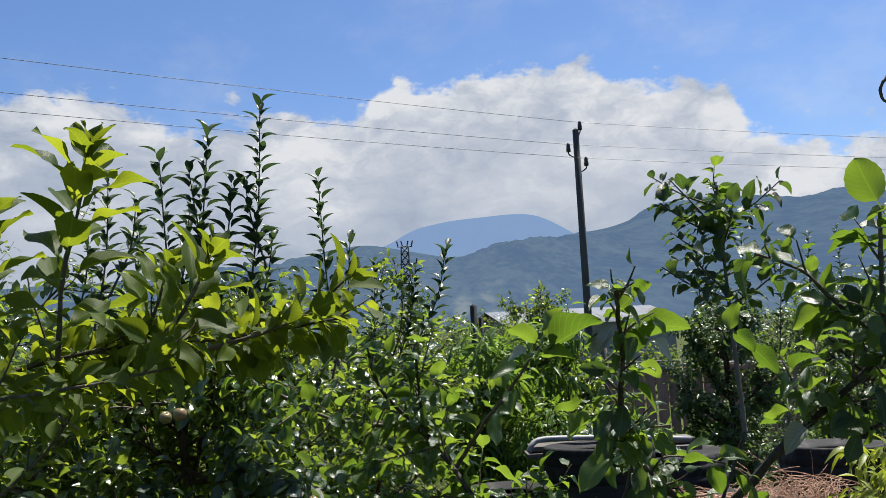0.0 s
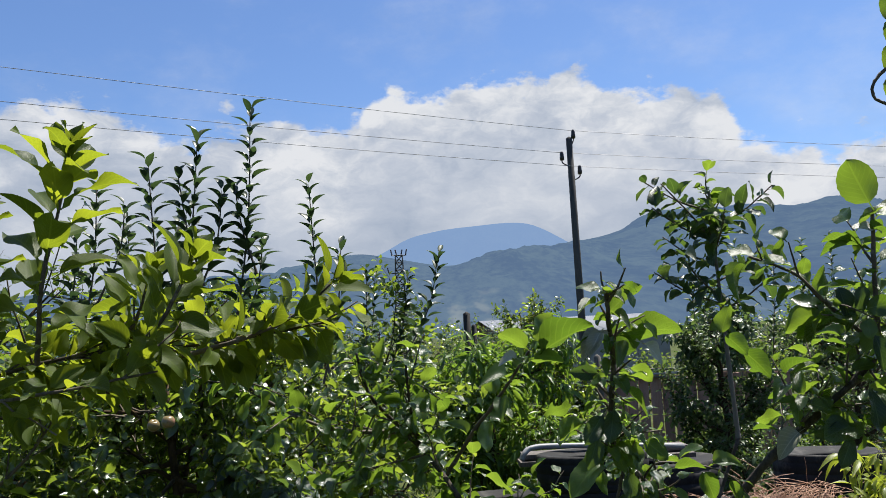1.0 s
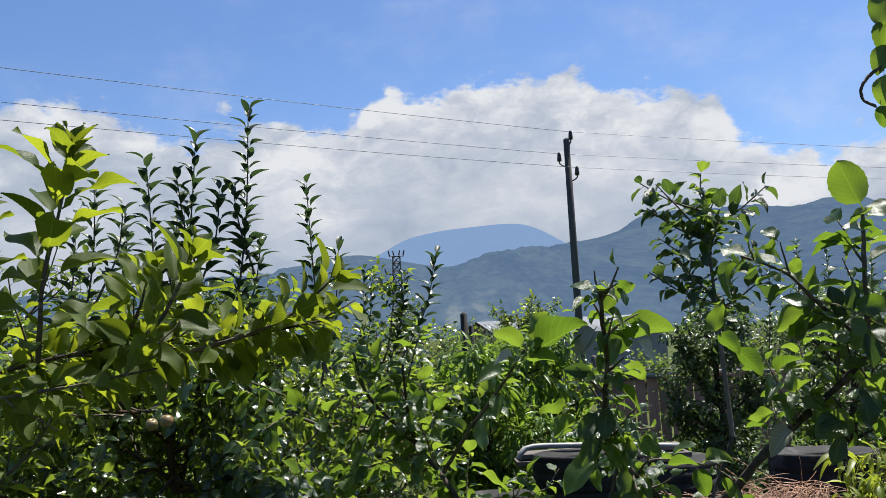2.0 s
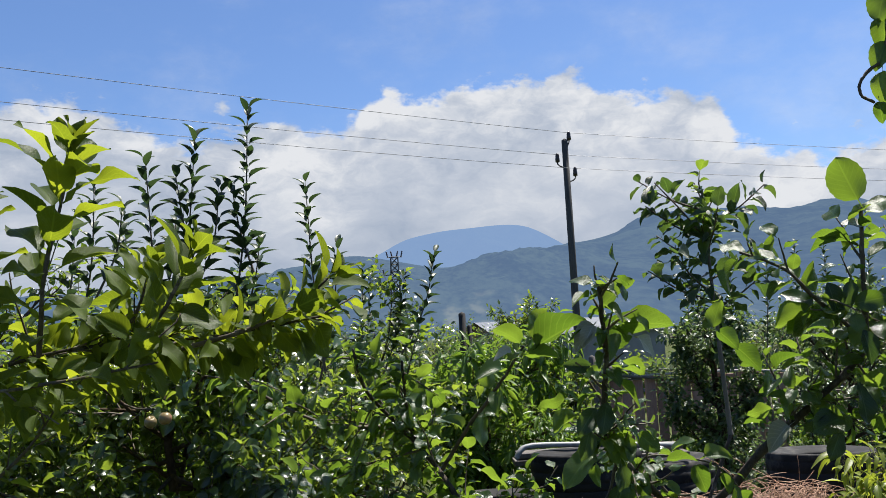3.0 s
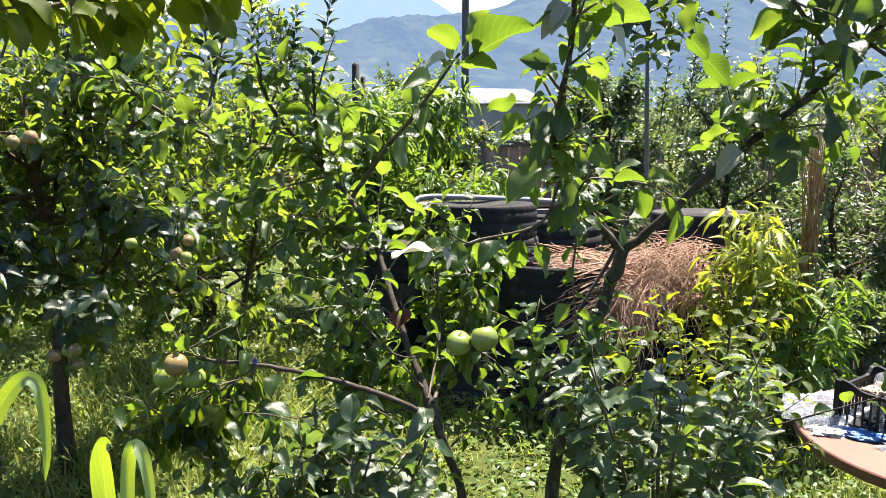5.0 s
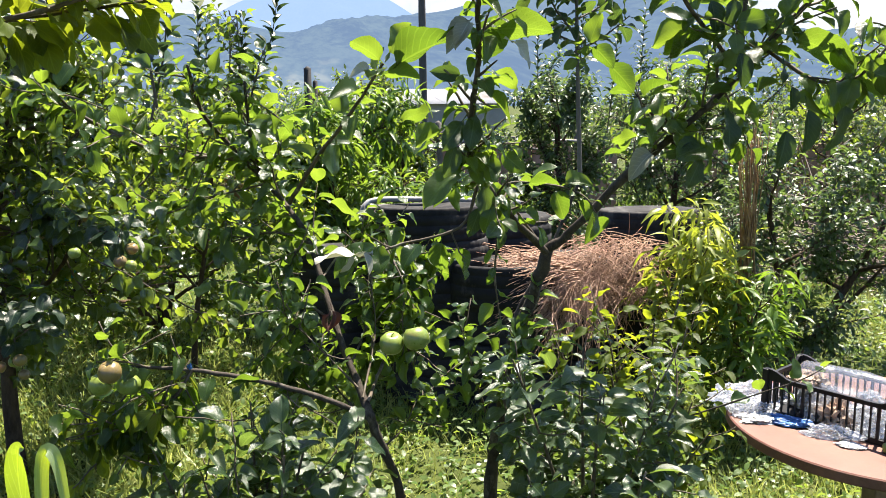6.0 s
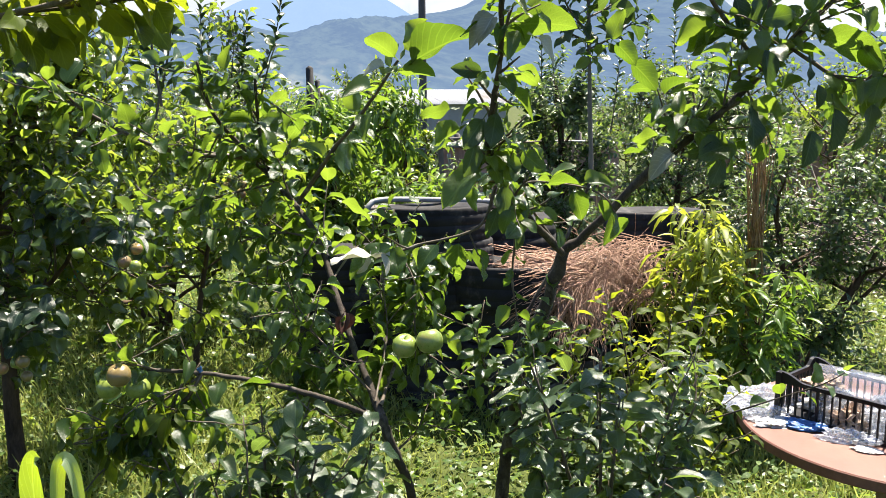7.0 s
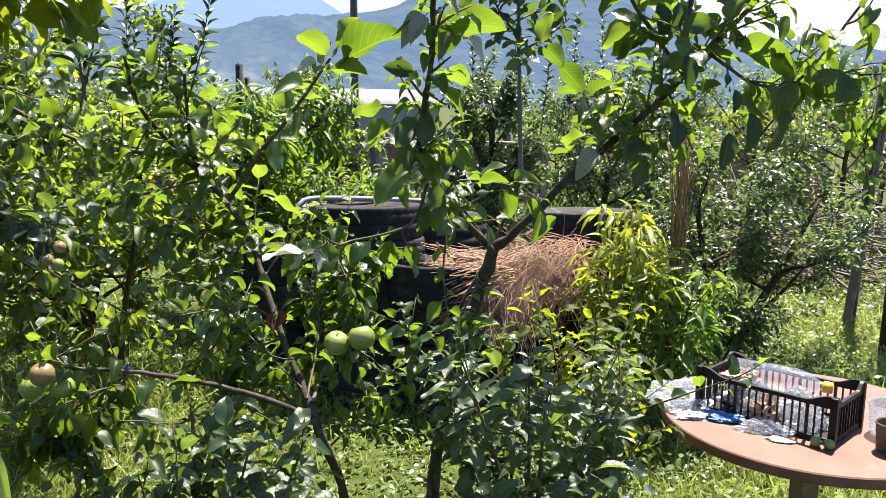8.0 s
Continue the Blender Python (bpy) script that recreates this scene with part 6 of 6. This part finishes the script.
def crate():
    at, turn = (1.79, 2.615, TZ + 0.001), -60.6
    top = thing("crate", "black plastic harvest crate full of wrappers and bottles", "crate", at, rz=turn)
    L, W, H, t = 0.44, 0.23, 0.128, 0.007

    def rim(s):
        return H + 0.024 * np.clip((np.abs(s) - 0.32) / 0.12, 0, 1)

    def wall(name, length, along_x, offset):
        side = thing_part(name, top)
        count = int(length / 0.0225)
        for i in range(count):
            s = (i + 0.5) / count - 0.5
            x = s * length
            thick = 0.0045 if i % 5 else 0.009
            bm = bmesh.new()
            if along_x:
                box(bm, x - thick / 2, offset - t / 2, 0.016, x + thick / 2, offset + t / 2, 0.117)
            else:
                box(bm, offset - t / 2, x - thick / 2, 0.016, offset + t / 2, x + thick / 2, 0.117)
            part("slat", bm, BLACK_PLASTIC, side)

    def thing_part(name, parent):
        # the frame of one side: bottom rail, middle rail and a rim that rises to the corners
        bm = bmesh.new()
        length, along_x, offset = sides[name]
        for z0, z1 in ((0.0, 0.018),):
            if along_x:
                box(bm, -length / 2, offset - t / 2, z0, length / 2, offset + t / 2, z1, 0.002)
            else:
                box(bm, offset - t / 2, -length / 2 + t, z0, offset + t / 2, length / 2 - t, z1, 0.002)
        s = np.linspace(-0.5, 0.5, 25)
        top_z = rim(s)
        rows = []
        for d, zz in ((-t * 0.8, 0 * s + 0.115), (t * 0.8, 0 * s + 0.115), (t * 0.8, top_z), (-t * 0.8, top_z)):
            rows.append([bm.verts.new((x * length, offset + d, z)) if along_x else bm.verts.new((offset + d, x * length, z)) for x, z in zip(s, zz)])
        for a in range(4):
            for i in range(24):
                bm.faces.new((rows[a][i], rows[a][i + 1], rows[(a + 1) % 4][i + 1], rows[(a + 1) % 4][i]))
        for i in (0, 24):
            bm.faces.new([rows[a][i] for a in range(4)])
        bmesh.ops.recalc_face_normals(bm, faces=bm.faces)
        return part("side", bm, BLACK_PLASTIC, parent)

    sides = {"front": (L, True, -W / 2), "back": (L, True, W / 2), "left": (W, False, -L / 2), "right": (W, False, L / 2)}
    for name, (length, along_x, offset) in sides.items():
        wall(name, length, along_x, offset)
    bm = bmesh.new()
    box(bm, -L / 2, -W / 2, 0.001, L / 2, W / 2, 0.008)
    part("bottom", bm, BLACK_PLASTIC, top)
    for sx in (-1, 1):
        for sy in (-1, 1):
            bm = bmesh.new()
            box(bm, sx * L / 2 - 0.010, sy * W / 2 - 0.010, 0.0, sx * L / 2 + 0.010, sy * W / 2 + 0.010, H + 0.023, 0.003)
            part("corner_post", bm, BLACK_PLASTIC, top)
    return at, turn


def crumple(name, label, category, at, size, seed, mat, flat=0.6, turn=0.0):
    """A crumpled bag or wrapper."""
    v, q = lathe([(0.02 + 0.98 * math.sin(math.pi * i / 26), -math.cos(math.pi * i / 26)) for i in range(27)], 52)
    out = []
    for p in v:
        d = Vector(p)
        way = d.normalized()
        k = 0.55 * noise.noise(way * 1.4 + Vector((seed, 0, 0)))
        k += 0.55 * (0.32 - abs(noise.noise(way * 2.6 + Vector((0, seed, 0))))) + 0.42 * (0.30 - abs(noise.noise(way * 5.5 + Vector((0, 0, seed))))) + 0.20 * (0.3 - abs(noise.noise(way * 11.0 + Vector((seed, seed, 0)))))
        d = d * (1 + k)
        d.z += 0.35 * (0.3 - abs(noise.noise(Vector((d.x * 3.0, d.y * 3.0, seed))))) * max(0.0, d.z + 0.5)
        out.append((d.x * size[0], d.y * size[1], max(d.z * size[2] * flat, -size[2] * 0.25)))
    v = np.array(out)
    v[:, 2] -= v[:, 2].min()
    ob = new(name, quad_mesh(name, v, q, None, False, mat))
    ob.location, ob.rotation_euler = at, (0, 0, radians(turn))
    return tagged(ob, label, category)


round_table()
CRATE, CRATE_TURN = crate()


def in_crate(x, y, z):
    a = radians(CRATE_TURN)
    return (CRATE[0] + x * math.cos(a) - y * math.sin(a), CRATE[1] + x * math.sin(a) + y * math.cos(a), TZ + z)


def bottle():
    top = thing("bottle", "clear plastic bottle with yellow cap lying in the crate", "bottle", in_crate(-0.01, 0.02, 0.128), rz=CRATE_TURN + 8)
    v, q = lathe([(0.001, -0.15), (0.034, -0.15), (0.042, -0.14), (0.043, -0.05), (0.040, -0.045), (0.043, -0.04), (0.043, 0.05), (0.036, 0.09), (0.016, 0.125), (0.014, 0.14)], 24)
    v = v[:, [2, 1, 0]] * np.array([1, 1, 1])
    ob = child("body", quad_mesh("body", v, q[:, ::-1], None, True, BOTTLE), top)
    v, q = lathe([(0.001, 0.165), (0.018, 0.165), (0.0185, 0.160), (0.0185, 0.138), (0.001, 0.138)], 18, lambda a, p: 0.0006 * np.cos(a * 18) * (p[:, 0] > 0.0184)[:, None])
    child("cap", quad_mesh("cap", v[:, [2, 1, 0]], q[:, ::-1], None, True, YELLOW_CAP), top, "ribbed yellow screw cap")


bottle()
crumple("plastic_bag", "crumpled clear plastic bag inside the crate", "plastic bag", in_crate(0.08, -0.02, 0.012), (0.075, 0.075, 0.085), 3.1, BAG, 0.7)
crumple("plastic_bag", "crumpled milky plastic bag inside the crate", "plastic bag", in_crate(-0.06, -0.03, 0.012), (0.07, 0.065, 0.08), 5.7, BAG, 0.7)
crumple("wrapper", "crumpled white paper inside the crate", "paper", in_crate(-0.12, 0.02, 0.012), (0.05, 0.07, 0.085), 8.3, WHITE_PAPER, 0.6)
crumple("wrapper", "crumpled reddish cardboard inside the crate", "paper", in_crate(0.0, -0.08, 0.012), (0.05, 0.04, 0.07), 2.9, CARDBOARD, 0.7)
crumple("cardboard_scrap", "torn pale cardboard on top of the crate", "cardboard", in_crate(-0.12, -0.02, 0.105), (0.06, 0.045, 0.035), 9.9, CARDBOARD, 0.7, 20)
crumple("plastic_bag", "large sheet of crumpled clear film on the table", "plastic bag", (1.60, 2.86, TZ + 0.001), (0.12, 0.085, 0.055), 11.3, BAG, 0.7)
crumple("plastic_bag", "crumpled shiny film beside the crate", "plastic bag", (1.545, 2.77, TZ + 0.001), (0.075, 0.06, 0.04), 13.7, BAG, 0.7)
crumple("wrapper", "crumpled white wrapper on the table edge", "paper", (1.535, 2.69, TZ + 0.001), (0.06, 0.03, 0.018), 17.2, WHITE_PAPER, 0.6)
crumple("wrapper", "crumpled blue and white packet on the table", "packet", (1.60, 2.635, TZ + 0.001), (0.060, 0.026, 0.024), 19.4, BLUE_PLASTIC, 0.6, -40)
crumple("wrapper", "small clear tray beside the crate", "packet", (1.665, 2.515, TZ + 0.001), (0.065, 0.024, 0.028), 23.1, BAG, 0.7, -35)
crumple("wrapper", "torn white tissue on the table", "paper", (1.675, 2.445, TZ + 0.001), (0.036, 0.02, 0.009), 29.8, WHITE_PAPER, 0.5, -35)
for x, y, s in ((1.748, 2.378, 0.034), (1.772, 2.350, 0.033)):
    ob = new("apple", GREEN_APPLE)
    k = s / 0.06
    ob.location, ob.rotation_euler, ob.scale = (x, y, TZ + s * 0.46), (1.3, 0.3, x * 40), (k, k, k)
    tagged(ob, "small unripe green apple on the table", "apple", "apples on the table")


def pot(at, R, H, mat, name, label):
    v, q = lathe([(0.001, 0.002), (R * 0.82, 0.0), (R * 0.86, 0.004), (R * 0.98, H * 0.92), (R * 1.04, H * 0.93), (R * 1.04, H), (R * 1.0, H), (R * 0.96, H * 0.9), (R * 0.82, 0.01), (0.001, 0.01)], 30)
    ob = new(name, quad_mesh(name, v, q, None, True, mat))
    ob.location = at
    tagged(ob, label, "pot")


pot((1.945, 2.295, TZ + 0.001), 0.046, 0.088, RUST, "tin_can", "rusty open tin can on the table")
pot((2.035, 2.40, TZ + 0.001), 0.062, 0.10, BAG, "plastic_pot", "cloudy plastic pot on the table")


# ---- small things under the trees ----
crumple("cloth_scrap", "teal cloth scrap caught in a tree", "cloth", (-0.98, 4.6, 0.93), (0.04, 0.03, 0.07), 31.0, TEAL_CLOTH, 0.9)
crumple("plastic_tie", "small blue plastic tie on a branch", "tie", (-0.165, 2.15, 1.206), (0.004, 0.004, 0.009), 33.0, BLUE_PLASTIC, 0.9)


# ---- grass and weeds ----
def build_grass():
    rng = np.random.RandomState(50)
    N = 135000
    near = rng.uniform(0, 1, N) < 0.72
    r, a = 9.0 * rng.uniform(0, 1, N) ** 0.62 * rng.uniform(0.75, 1.12, N), rng.uniform(0, 2 * np.pi, N)
    x = np.where(near, rng.uniform(-3.6, 5.6, N), 1.0 + r * np.sin(a))
    y = np.where(near, 1.4 + 6.5 * rng.uniform(0, 1, N) ** 1.3, 3.0 + r * np.cos(a))
    ragged = np.random.RandomState(51)
    x, y = x + ragged.normal(0, 0.45, N), y + ragged.normal(0, 0.45, N)
    patch = np.sin(2.1 * x + 0.7 * y) + np.sin(1.3 * y - 0.9 * x + 1.0) + rng.normal(0, 0.8, N)
    keep = patch > -1.3
    x, y, patch = x[keep], y[keep], patch[keep]
    m = len(x)
    place = np.stack([x, y, ground_height(x, y) - 0.01], -1)
    axis = np.stack([rng.normal(0, 0.45, m), rng.normal(0, 0.45, m), np.ones(m)], -1)
    up = rng.normal(0, 1, (m, 3))
    size = rng.uniform(0.05, 0.15, m) * (1 + 0.2 * patch.clip(-1, 2))
    tagged(new("grass", leaf_cloud("grass", BLADES, place, axis, up, size, GRASS, rng)), "long sunlit meadow grass under the trees", "grass", kind="stuff")
    N = 70000
    x, y = rng.uniform(-3.4, 6.2, N), 1.4 + 8.0 * rng.uniform(0, 1, N) ** 1.25
    ragged = np.random.RandomState(52)
    x, y = x + ragged.normal(0, 0.45, N), y + ragged.normal(0, 0.45, N)
    place = np.stack([x, y, ground_height(x, y) + rng.uniform(0.01, 0.13, N)], -1)
    axis = np.stack([rng.normal(0, 1, N), rng.normal(0, 1, N), rng.uniform(-0.2, 0.7, N)], -1)
    up = np.stack([rng.normal(0, 0.4, N), rng.normal(0, 0.4, N), np.ones(N)], -1)
    tagged(new("weeds", leaf_cloud("weeds", SMALL_FLAT, place, axis, up, rng.uniform(0.015, 0.055, N), WEED, rng)), "low broad-leaved weeds among the grass", "weeds", kind="stuff")


build_grass()
